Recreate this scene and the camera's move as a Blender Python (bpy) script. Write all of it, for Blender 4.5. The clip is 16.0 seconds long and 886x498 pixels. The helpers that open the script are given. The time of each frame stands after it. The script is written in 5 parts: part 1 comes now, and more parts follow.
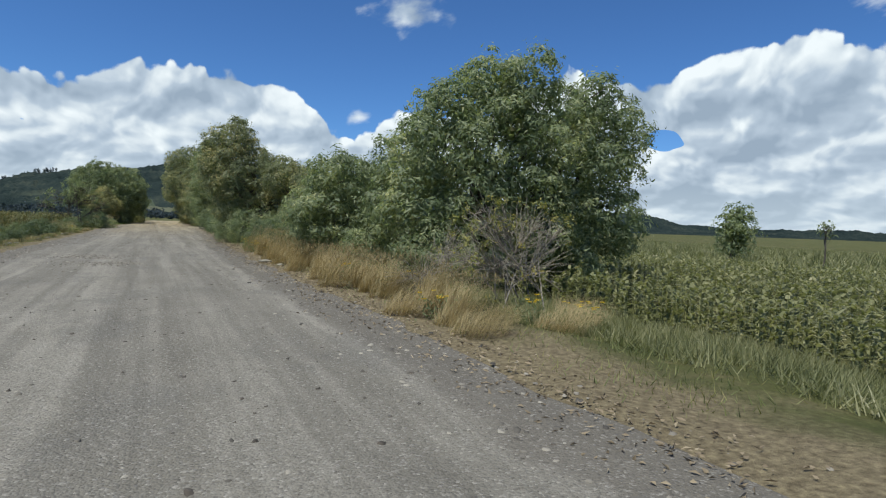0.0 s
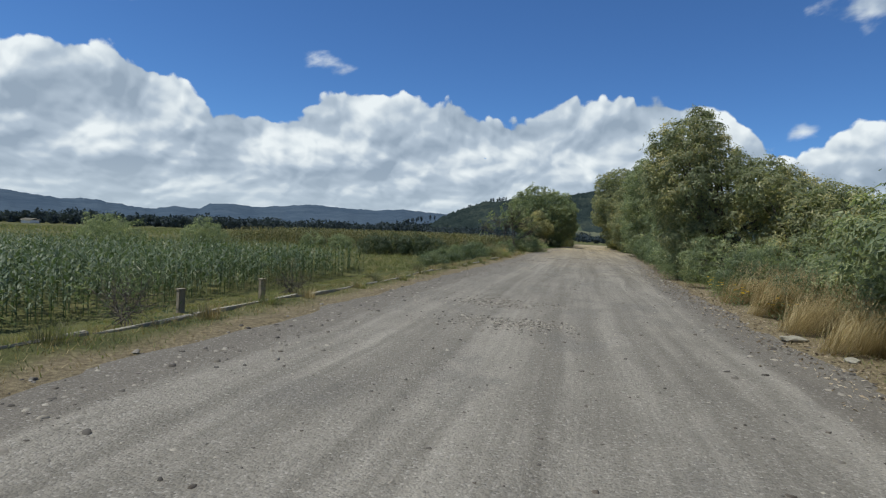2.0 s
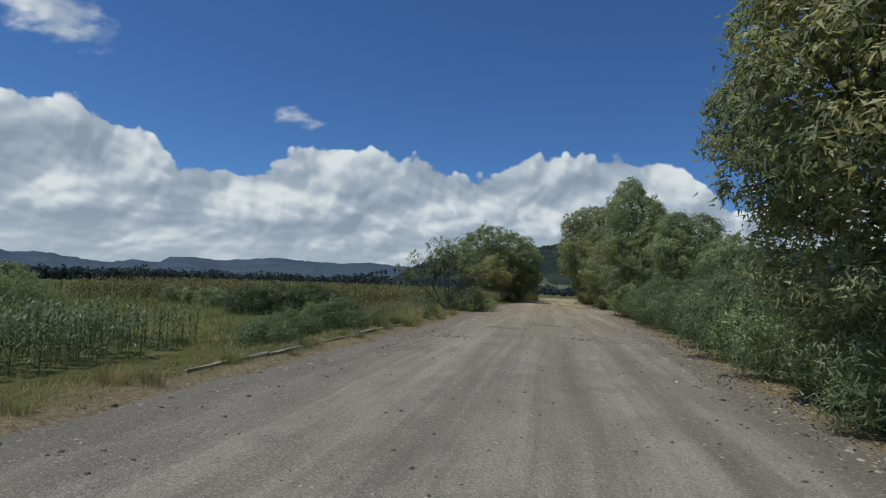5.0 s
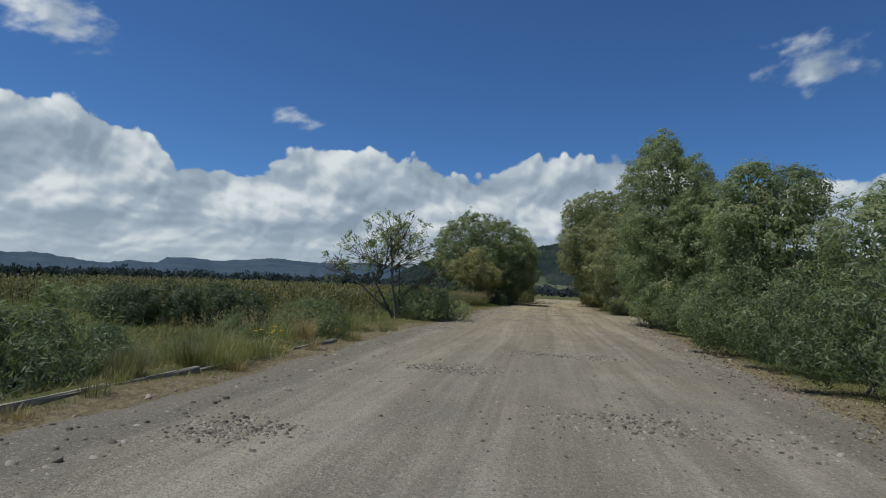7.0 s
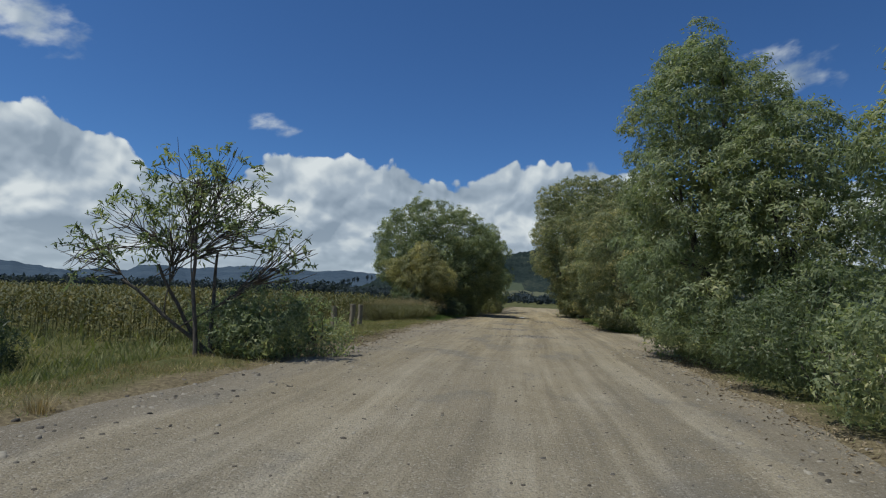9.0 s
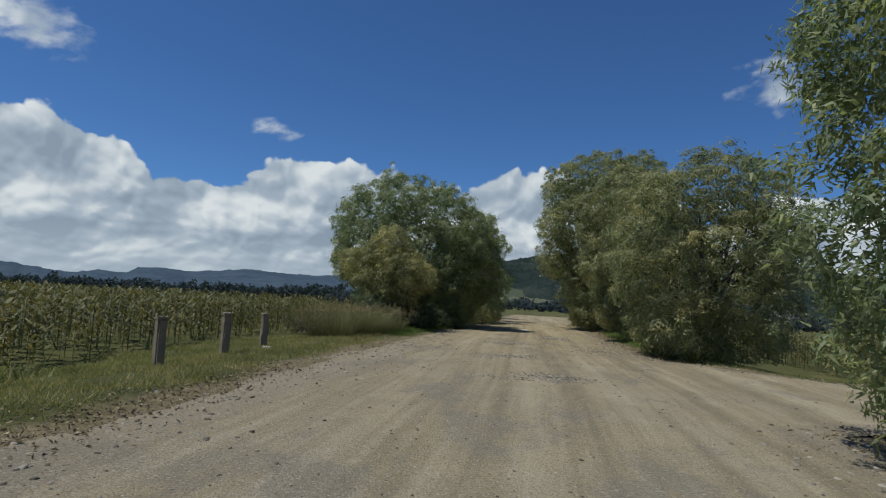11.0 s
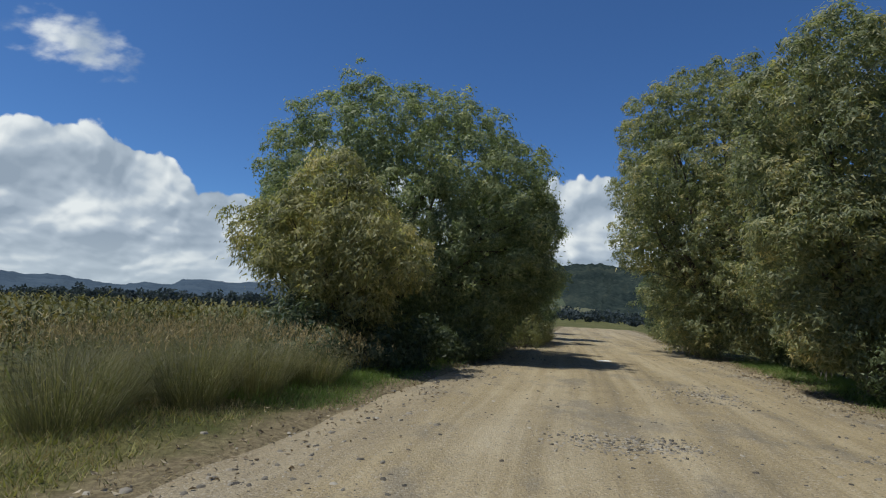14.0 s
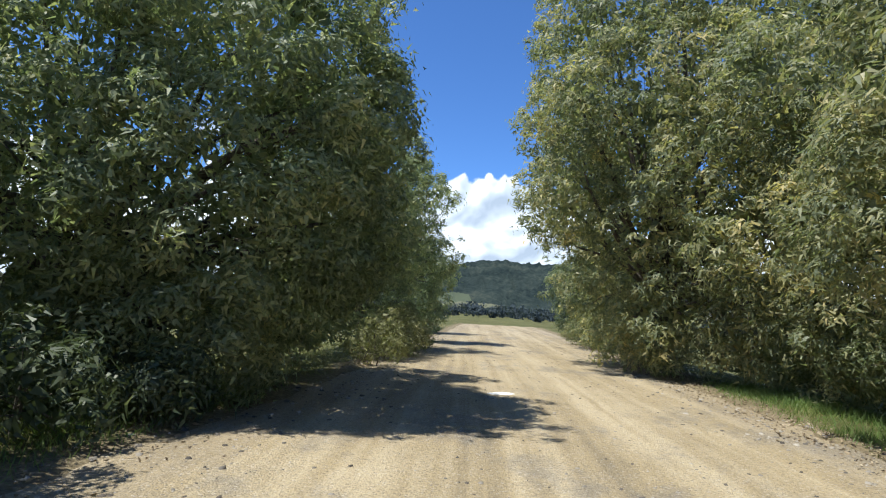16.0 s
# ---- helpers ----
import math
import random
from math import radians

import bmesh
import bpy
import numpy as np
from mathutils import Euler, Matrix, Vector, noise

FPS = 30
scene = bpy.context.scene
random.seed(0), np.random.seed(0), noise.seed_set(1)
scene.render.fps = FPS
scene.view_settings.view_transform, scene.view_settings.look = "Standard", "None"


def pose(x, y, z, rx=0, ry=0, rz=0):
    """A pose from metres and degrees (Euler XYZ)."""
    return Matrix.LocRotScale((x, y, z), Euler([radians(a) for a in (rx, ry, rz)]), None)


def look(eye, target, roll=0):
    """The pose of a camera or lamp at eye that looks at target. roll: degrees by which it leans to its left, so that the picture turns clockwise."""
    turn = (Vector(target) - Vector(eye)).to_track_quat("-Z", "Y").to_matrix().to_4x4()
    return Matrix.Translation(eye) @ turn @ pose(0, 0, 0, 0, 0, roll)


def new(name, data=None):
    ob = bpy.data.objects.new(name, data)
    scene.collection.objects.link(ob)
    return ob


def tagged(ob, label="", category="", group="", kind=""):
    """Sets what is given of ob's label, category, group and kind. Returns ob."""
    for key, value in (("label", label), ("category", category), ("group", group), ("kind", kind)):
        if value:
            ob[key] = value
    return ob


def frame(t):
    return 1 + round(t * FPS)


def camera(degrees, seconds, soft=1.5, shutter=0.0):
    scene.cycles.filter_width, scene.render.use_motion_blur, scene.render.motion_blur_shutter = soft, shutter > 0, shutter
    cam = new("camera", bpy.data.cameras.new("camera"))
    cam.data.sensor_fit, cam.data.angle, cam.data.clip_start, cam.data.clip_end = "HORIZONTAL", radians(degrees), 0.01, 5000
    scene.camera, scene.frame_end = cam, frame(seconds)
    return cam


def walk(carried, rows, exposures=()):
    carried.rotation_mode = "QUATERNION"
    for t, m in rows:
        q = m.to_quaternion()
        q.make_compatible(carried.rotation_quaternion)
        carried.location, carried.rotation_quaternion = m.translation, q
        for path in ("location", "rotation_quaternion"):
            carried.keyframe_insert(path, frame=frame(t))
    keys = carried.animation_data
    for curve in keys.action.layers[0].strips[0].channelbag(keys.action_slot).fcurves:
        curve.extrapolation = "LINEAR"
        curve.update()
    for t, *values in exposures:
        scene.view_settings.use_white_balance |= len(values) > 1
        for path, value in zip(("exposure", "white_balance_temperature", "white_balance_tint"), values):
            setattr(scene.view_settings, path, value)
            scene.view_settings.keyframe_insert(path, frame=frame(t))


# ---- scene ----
# ---- camera ----
cam = camera(73.15, 16.0, soft=1.15)
PATH = [
    (0.0, -0.000, 0.000, 1.377, 87.504, -1.752, -25.849),
    (0.5, -0.154, 2.315, 1.351, 88.139, -3.312, -11.803),
    (1.0, -0.260, 4.467, 1.396, 88.438, -3.525, 2.899),
    (1.5, -0.228, 6.591, 1.413, 88.328, -3.259, 12.056),
    (2.0, -0.212, 8.831, 1.423, 88.248, -3.074, 12.962),
    (2.5, -0.230, 11.321, 1.406, 88.159, -3.313, 13.107),
    (3.0, -0.256, 14.132, 1.410, 88.050, -2.995, 13.304),
    (3.1, -0.240, 14.710, 1.409, 88.550, -3.000, 13.300),
    (3.2, -0.220, 15.300, 1.407, 90.600, -3.010, 13.295),
    (3.3, -0.198, 15.900, 1.405, 91.950, -3.020, 13.290),
    (3.5, -0.156, 17.102, 1.402, 92.790, -3.053, 13.286),
    (4.0, -0.104, 20.281, 1.409, 93.484, -2.959, 10.498),
    (6.5, -0.004, 34.020, 1.347, 93.503, -2.871, 9.656),
    (7.0, 0.045, 37.177, 1.357, 93.569, -2.871, 9.716),
    (7.5, 0.190, 40.258, 1.373, 93.722, -2.735, 9.487),
    (8.0, 0.386, 43.074, 1.417, 94.105, -2.759, 7.897),
    (8.5, 0.576, 45.918, 1.428, 94.348, -2.658, 7.680),
    (9.0, 0.658, 48.781, 1.424, 94.353, -2.658, 7.654),
    (11.5, 0.275, 61.612, 1.415, 95.030, -3.622, 7.908),
    (12.0, -0.109, 64.214, 1.405, 95.052, -3.728, 9.667),
    (12.5, -0.432, 66.842, 1.400, 95.107, -3.470, 10.742),
    (13.0, -0.622, 69.090, 1.429, 95.318, -3.186, 11.056),
    (13.5, -0.726, 71.375, 1.406, 95.441, -3.187, 11.120),
    (14.0, -0.709, 73.625, 1.398, 95.637, -2.954, 11.312),
    (14.5, -0.624, 75.936, 1.399, 95.635, -2.821, 11.170),
    (15.0, -0.481, 78.227, 1.380, 95.597, -3.311, 9.395),
    (15.5, -0.308, 80.539, 1.362, 95.554, -3.583, 6.179),
    (16.0, 0.000, 82.845, 1.394, 95.686, -2.999, 2.550),
]
EXPOSURES = ((0.0, 0.1, 6220, 4), (0.5, 0.05, 6250, 5), (1.0, 0.0, 6280, 5), (3.0, -0.03, 6280, 5), (4.0, -0.26, 6260, 5), (6.5, -0.33, 6250, 4), (13.0, -0.3, 6300, 5), (14.5, 0.1, 6380, 6), (15.0, 0.42, 6330, 7), (16.0, 0.85, 6220, 8))
walk(cam, [(t, pose(*row)) for t, *row in PATH], EXPOSURES)

# ---- world, sun, exposure ----
SUN_EL, SUN_AZ = radians(65), radians(-112)   # azimuth from +y, clockwise positive


def sun_vector():
    return Vector((math.sin(SUN_AZ) * math.cos(SUN_EL), math.cos(SUN_AZ) * math.cos(SUN_EL), math.sin(SUN_EL)))


lamp = bpy.data.lights.new("sun", "SUN")
lamp.energy, lamp.angle, lamp.color = 4.2, radians(0.53), (1.0, 0.96, 0.88)
sun_ob = new("sun", lamp)
sun_ob.matrix_world = look(sun_vector() * 60, (0, 0, 0))


class Nodes:
    """Short hand for building node trees."""

    def __init__(self, tree):
        self.tree = tree
        tree.nodes.clear()

    def add(self, kind, links=None, **props):
        n = self.tree.nodes.new(kind)
        for k, v in props.items():
            if k == "operation":
                n.operation = v
            elif k == "blend_type":
                n.blend_type = v
            elif k == "data_type":
                n.data_type = v
            elif k == "clamp":
                n.use_clamp = v
        for k, v in (links or {}).items():
            sock = n.inputs[k]
            if hasattr(v, "is_output"):
                self.tree.links.new(v, sock)
            else:
                sock.default_value = v
        return n

    def math(self, op, a, b=0.0, c=0.0, clamp=False):
        return self.add("ShaderNodeMath", {0: a, 1: b, 2: c}, operation=op, clamp=clamp).outputs[0]

    def mix(self, f, a, b, blend="MIX"):
        n = self.add("ShaderNodeMix", {0: f}, data_type="RGBA", blend_type=blend)
        for i, v in ((6, a), (7, b)):
            if hasattr(v, "is_output"):
                self.tree.links.new(v, n.inputs[i])
            else:
                n.inputs[i].default_value = (*v[:3], 1)
        return n.outputs[2]

    def noise(self, vec, scale, detail=4, rough=0.55, distort=0.0):
        l = {"Scale": scale, "Detail": detail, "Roughness": rough, "Distortion": distort}
        if vec is not None:
            l["Vector"] = vec
        return self.add("ShaderNodeTexNoise", l)

    def remap(self, v, a, b, c=0.0, d=1.0, smooth=False):
        n = self.add("ShaderNodeMapRange", {0: v, 1: a, 2: b, 3: c, 4: d})
        if smooth:
            n.interpolation_type = "SMOOTHSTEP"
        return n.outputs[0]

    def ramp(self, v, stops):
        n = self.add("ShaderNodeValToRGB", {0: v})
        e = n.color_ramp.elements
        while len(e) < len(stops):
            e.new(1.0)
        for el, (p, c) in zip(e, stops):
            el.position = p
            el.color = (*c, 1) if isinstance(c, tuple) else (c, c, c, 1)
        return n.outputs[0]

    def vec(self, x, y, z):
        return self.add("ShaderNodeCombineXYZ", {0: x, 1: y, 2: z}).outputs[0]


CLOUD_TOPS = ((-70, 11.5), (-52, 11.6), (-43, 12.5), (-37.5, 11.6), (-34.5, 8.4), (-29, 8.8), (-23, 11.6), (-16, 11.6), (-7, 9.8),
              (-2, 12.0), (6, 12.0), (12, 10.6), (17, 6.6), (21, 9.0), (30, 9.5), (37, 13.8), (41, 12.0), (45, 12.2), (50, 14.2), (57, 15.0), (63, 12.6), (75, 12.0))


def make_world():
    world = bpy.data.worlds.new("sky")
    scene.world = world
    world.use_nodes = True
    k = Nodes(world.node_tree)
    sky = k.add("ShaderNodeTexSky")
    sky.sky_type, sky.sun_disc = "NISHITA", False
    sky.sun_elevation, sky.sun_rotation = SUN_EL, SUN_AZ
    sky.altitude, sky.air_density, sky.dust_density, sky.ozone_density = 2300, 1.0, 0.35, 2.0
    way = k.add("ShaderNodeTexCoord").outputs["Generated"]
    sep = k.add("ShaderNodeSeparateXYZ", {0: way}).outputs
    az = k.math("MULTIPLY", k.math("ARCTAN2", sep[0], sep[1]), 180 / math.pi)
    el = k.math("MULTIPLY", k.math("ARCSINE", sep[2]), 180 / math.pi)
    azn = k.remap(az, -70, 75)
    top = k.math("MULTIPLY", k.ramp(azn, [((a + 70) / 145, (t + 1.3) / 20) for a, t in CLOUD_TOPS]), 20)
    # lumps on the plane of azimuth and height, flatter towards the horizon
    high = k.math("MULTIPLY", k.math("LOGARITHM", k.math("ADD", k.math("MAXIMUM", el, -1.0), 5.0), math.e), 15.5)
    p = k.vec(az, high, 0.0)
    big = k.noise(p, 0.12, 3, 0.5, 0.3).outputs[0]
    wide = k.math("ADD", az, k.math("MULTIPLY", big, 7))

    def lumps(dx, dy, scale, detail, depth):
        n = k.add("ShaderNodeTexVoronoi", {"Vector": k.vec(k.math("ADD", wide, dx), k.math("ADD", high, dy), depth), "Scale": scale, "Detail": detail, "Roughness": 0.5})
        n.feature = "SMOOTH_F1"
        n.inputs["Smoothness"].default_value = 0.35
        return n.outputs["Distance"]

    large, small = lumps(0.0, 0.0, 0.17, 0.0, 3.0), lumps(0.0, 0.0, 0.43, 1.6, 6.0)
    fine = k.noise(p, 1.3, 5, 0.6).outputs[0]
    height = k.math("ADD", k.math("MULTIPLY", k.math("SUBTRACT", top, el), 1.0),
                    k.math("ADD", k.math("MULTIPLY", k.math("SUBTRACT", 0.5, large), 1.5),
                           k.math("ADD", k.math("MULTIPLY", k.math("SUBTRACT", 0.5, small), 1.5), k.math("MULTIPLY", k.math("SUBTRACT", fine, 0.5), 0.5))))
    # gaps of blue in the body of the bank
    gap = k.noise(k.vec(k.math("MULTIPLY", az, 0.5), k.math("MULTIPLY", high, 0.8), 7.0), 0.27, 4, 0.6).outputs[0]
    body = k.math("MULTIPLY", k.math("MULTIPLY", k.math("SUBTRACT", gap, 0.57), 24.0), k.remap(k.math("SUBTRACT", top, el), 2.0, 4.0))
    hu = k.math("DIVIDE", k.math("SUBTRACT", az, 46.0), 2.2)
    hw = k.math("DIVIDE", k.math("SUBTRACT", el, 7.2), 1.7)
    hole = k.math("SUBTRACT", 1.0, k.math("ADD", k.math("MULTIPLY", hu, hu), k.math("MULTIPLY", hw, hw)))
    hole = k.math("MULTIPLY", k.math("ADD", hole, k.math("MULTIPLY", k.math("SUBTRACT", large, 0.45), 2.0)), 7.0)
    body = k.math("MAXIMUM", body, hole)
    dens = k.math("SUBTRACT", height, k.math("MAXIMUM", body, 0.0))
    bank = k.remap(dens, -0.05, 0.32, smooth=True)
    # loose small clouds
    wisp = k.noise(k.vec(k.math("ADD", az, k.math("MULTIPLY", el, -0.6)), k.math("MULTIPLY", el, 1.6), 5.0), 0.42, 4, 0.5).outputs[0]
    loose = None
    for ca, ce, ra, re in ((21.6, 19.4, 3.9, 2.6), (-44.5, 19.6, 5.5, 2.6), (-24.6, 14.6, 2.4, 0.9), (17.6, 9.6, 1.4, 0.9), (62, 18.5, 3.0, 2.0)):
        u = k.math("DIVIDE", k.math("SUBTRACT", az, ca), ra)
        w = k.math("DIVIDE", k.math("SUBTRACT", el, ce), re)
        q = k.math("SUBTRACT", 1.0, k.math("SQRT", k.math("ADD", k.math("MULTIPLY", u, u), k.math("MULTIPLY", w, w))))
        q = k.math("ADD", q, k.math("MULTIPLY", k.math("SUBTRACT", wisp, 0.52), 2.5))
        q = k.remap(q, 0.0, 1.1, 0.0, 0.9, smooth=True)
        loose = q if loose is None else k.math("MAXIMUM", loose, q)
    mask = k.math("MAXIMUM", bank, loose)
    # light and shade of the lumps: lit from above and the west, grey beneath
    relief = k.math("ADD", k.math("MULTIPLY", k.math("SUBTRACT", lumps(-0.9, 1.7, 0.17, 0.0, 3.0), large), 1.8),
                    k.math("MULTIPLY", k.math("SUBTRACT", lumps(-0.4, 0.75, 0.43, 1.6, 6.0), small), 0.75))
    depth = k.remap(k.math("SUBTRACT", top, el), 0.0, 9.0, 0.2, -0.2)
    layer = k.noise(k.vec(k.math("MULTIPLY", az, 0.5), high, 11.0), 0.16, 3, 0.5).outputs[0]
    lit = k.math("ADD", k.math("ADD", relief, depth), k.math("MULTIPLY", k.math("SUBTRACT", layer, 0.5), 1.2))
    lit = k.math("ADD", lit, k.math("MULTIPLY", k.math("SUBTRACT", fine, 0.5), 0.25))
    cloud = k.ramp(k.remap(lit, -0.6, 0.6), [(0.0, (3.2, 3.85, 4.8)), (0.45, (4.7, 5.35, 6.3)), (0.75, (7.0, 7.4, 7.9)), (1.0, (8.7, 8.9, 9.1))])
    base = k.mix(1.0, sky.outputs[0], (0.53, 0.785, 1.11), "MULTIPLY")
    haze = k.remap(el, 0.0, 7.0, 0.55, 0.0, smooth=True)
    base = k.mix(haze, base, (5.6, 6.6, 7.8))
    cloud = k.mix(k.remap(el, 0.5, 6.0, 0.5, 0.0, smooth=True), cloud, (5.6, 6.3, 7.0))
    out = k.mix(mask, base, cloud)
    bg = k.add("ShaderNodeBackground", {0: out, 1: 0.1})
    k.add("ShaderNodeOutputWorld", {0: bg.outputs[0]})


make_world()


# ---- materials ----
def material(name):
    m = bpy.data.materials.new(name)
    m.use_nodes = True
    return m, Nodes(m.node_tree)


def finish(k, colour, rough=0.9, bump=None, strength=0.4, dist=0.02, spec=0.3):
    l = {"Base Color": colour, "Roughness": rough, "Specular IOR Level": spec}
    if bump is not None:
        l["Normal"] = k.add("ShaderNodeBump", {"Height": bump, "Strength": strength, "Distance": dist}).outputs[0]
    b = k.add("ShaderNodeBsdfPrincipled", l)
    k.add("ShaderNodeOutputMaterial", {0: b.outputs[0]})


def leaf_material(name, stops, through_colour, share=0.42, rough=0.5, gloss=0.34):
    m, k = material(name)
    r = k.add("ShaderNodeNewGeometry").outputs["Random Per Island"]
    pos = k.add("ShaderNodeNewGeometry").outputs["Position"]
    patch = k.noise(pos, 0.9, 3).outputs[0]
    v = k.math("ADD", k.math("MULTIPLY", r, 0.5), k.remap(patch, 0.32, 0.68, 0.0, 0.5), clamp=True)
    c = k.ramp(v, stops)
    b = k.add("ShaderNodeBsdfPrincipled", {"Base Color": c, "Roughness": rough, "Specular IOR Level": gloss})
    t = k.add("ShaderNodeBsdfTranslucent", {0: k.mix(1.0, c, through_colour, "MULTIPLY")})
    s = k.add("ShaderNodeMixShader", {0: share, 1: b.outputs[0], 2: t.outputs[0]})
    k.add("ShaderNodeOutputMaterial", {0: s.outputs[0]})
    return m


GREEN = ((0.0, (0.1, 0.13, 0.068)), (0.45, (0.2, 0.238, 0.127)), (0.8, (0.37, 0.385, 0.205)), (1.0, (0.58, 0.52, 0.26)))
OLIVE = ((0.0, (0.095, 0.118, 0.068)), (0.45, (0.2, 0.222, 0.12)), (0.78, (0.39, 0.36, 0.18)), (1.0, (0.68, 0.54, 0.25)))
SAGE = ((0.0, (0.08, 0.108, 0.056)), (0.6, (0.155, 0.188, 0.098)), (1.0, (0.3, 0.315, 0.165)))
STRAW = ((0.0, (0.17, 0.14, 0.06)), (0.5, (0.35, 0.28, 0.14)), (1.0, (0.54, 0.44, 0.24)))
MEADOW = ((0.0, (0.100, 0.121, 0.046)), (0.5, (0.183, 0.198, 0.075)), (0.8, (0.295, 0.259, 0.115)), (1.0, (0.425, 0.341, 0.172)))
# CORN's palest stop paints glossy glints on scattered leaves.
CORN = ((0.0, (0.047, 0.072, 0.032)), (0.55, (0.093, 0.128, 0.058)), (0.8, (0.18, 0.2, 0.11)), (1.0, (0.45, 0.43, 0.31)))
RIPE = ((0.0, (0.06, 0.075, 0.032)), (0.45, (0.125, 0.132, 0.056)), (0.8, (0.21, 0.192, 0.083)), (1.0, (0.38, 0.33, 0.17)))
LIME = (1.35, 1.45, 0.9)
leaf_green = leaf_material("leaf_green", GREEN, LIME)
leaf_olive = leaf_material("leaf_olive", OLIVE, LIME)
leaf_sage = leaf_material("leaf_sage", SAGE, LIME)
leaf_straw = leaf_material("dry_grass", STRAW, (1.2, 1.1, 0.8), 0.25, 0.7)
leaf_meadow = leaf_material("meadow_grass", MEADOW, LIME, 0.3, 0.7)
leaf_corn = leaf_material("corn_leaf", CORN, LIME, 0.3, 0.55, 0.4)
leaf_ripe = leaf_material("ripe_corn_leaf", RIPE, (1.3, 1.15, 0.7), 0.3, 0.65)
leaf_gold = leaf_material("leaf_gold", ((0.0, (0.14, 0.15, 0.05)), (0.5, (0.28, 0.27, 0.09)), (1.0, (0.5, 0.39, 0.13))), LIME)
leaf_tawny = leaf_material("leaf_tawny", ((0.0, (0.11, 0.125, 0.065)), (0.4, (0.25, 0.245, 0.115)), (0.75, (0.42, 0.375, 0.17)), (1.0, (0.64, 0.5, 0.21))), LIME)
leaf_lush = leaf_material("lush_grass", ((0.0, (0.07, 0.12, 0.03)), (0.5, (0.13, 0.2, 0.05)), (1.0, (0.24, 0.27, 0.09))), LIME, 0.35, 0.6)
leaf_bank = leaf_material("yellow_green_grass", ((0.0, (0.14, 0.15, 0.05)), (0.5, (0.25, 0.24, 0.08)), (1.0, (0.42, 0.36, 0.15))), LIME, 0.3, 0.7)
leaf_young = leaf_material("young_crop_leaf", ((0.0, (0.11, 0.12, 0.05)), (0.5, (0.22, 0.22, 0.1)), (0.85, (0.34, 0.32, 0.17)), (1.0, (0.55, 0.5, 0.33))), LIME, 0.35, 0.6)
leaf_weed = leaf_material("tall_weed", ((0.0, (0.07, 0.074, 0.038)), (0.6, (0.16, 0.155, 0.08)), (1.0, (0.32, 0.27, 0.15))), LIME, 0.3, 0.7)
# Leaf for distant trees; bluish distance haze is painted into the colour.
leaf_hazy = leaf_material("leaf_hazy", ((0.0, (0.05, 0.065, 0.075)), (1.0, (0.068, 0.085, 0.092))), LIME, 0.2, 0.9, 0.05)
leaf_litter_mat = leaf_material("fallen_leaf", ((0.0, (0.14, 0.105, 0.065)), (0.6, (0.32, 0.25, 0.16)), (1.0, (0.52, 0.44, 0.31))), (1, 1, 1), 0.1, 0.8)
# Dark green of the meadow hedge; on the undergrowth it paints shade.
leaf_bush_and_shade = leaf_material("dark_bush_and_shade_leaf", ((0.0, (0.04, 0.058, 0.03)), (0.6, (0.075, 0.1, 0.05)), (1.0, (0.15, 0.17, 0.085))), LIME, 0.3)
petal = leaf_material("yellow_petal", ((0.0, (0.6, 0.38, 0.02)), (1.0, (0.75, 0.55, 0.04))), (1, 1, 1), 0.2)


def make_bark():
    m, k = material("bark")
    pos = k.add("ShaderNodeTexCoord").outputs["Object"]
    n = k.noise(k.vec(*[k.math("MULTIPLY", s, f) for s, f in zip(k.add("ShaderNodeSeparateXYZ", {0: pos}).outputs, (1, 1, 0.25))]), 22, 5, 0.65).outputs[0]
    c = k.ramp(n, [(0.25, (0.05, 0.042, 0.034)), (0.55, (0.13, 0.11, 0.09)), (0.8, (0.26, 0.23, 0.19))])
    finish(k, c, 0.9, n, 0.6, 0.02)
    return m


def make_twig():
    m, k = material("pale_twig")
    n = k.noise(k.add("ShaderNodeTexCoord").outputs["Object"], 9, 4).outputs[0]
    finish(k, k.ramp(n, [(0.3, (0.18, 0.15, 0.11)), (0.7, (0.42, 0.37, 0.29))]), 0.85, n, 0.3)
    return m


bark, pale_twig = make_bark(), make_twig()


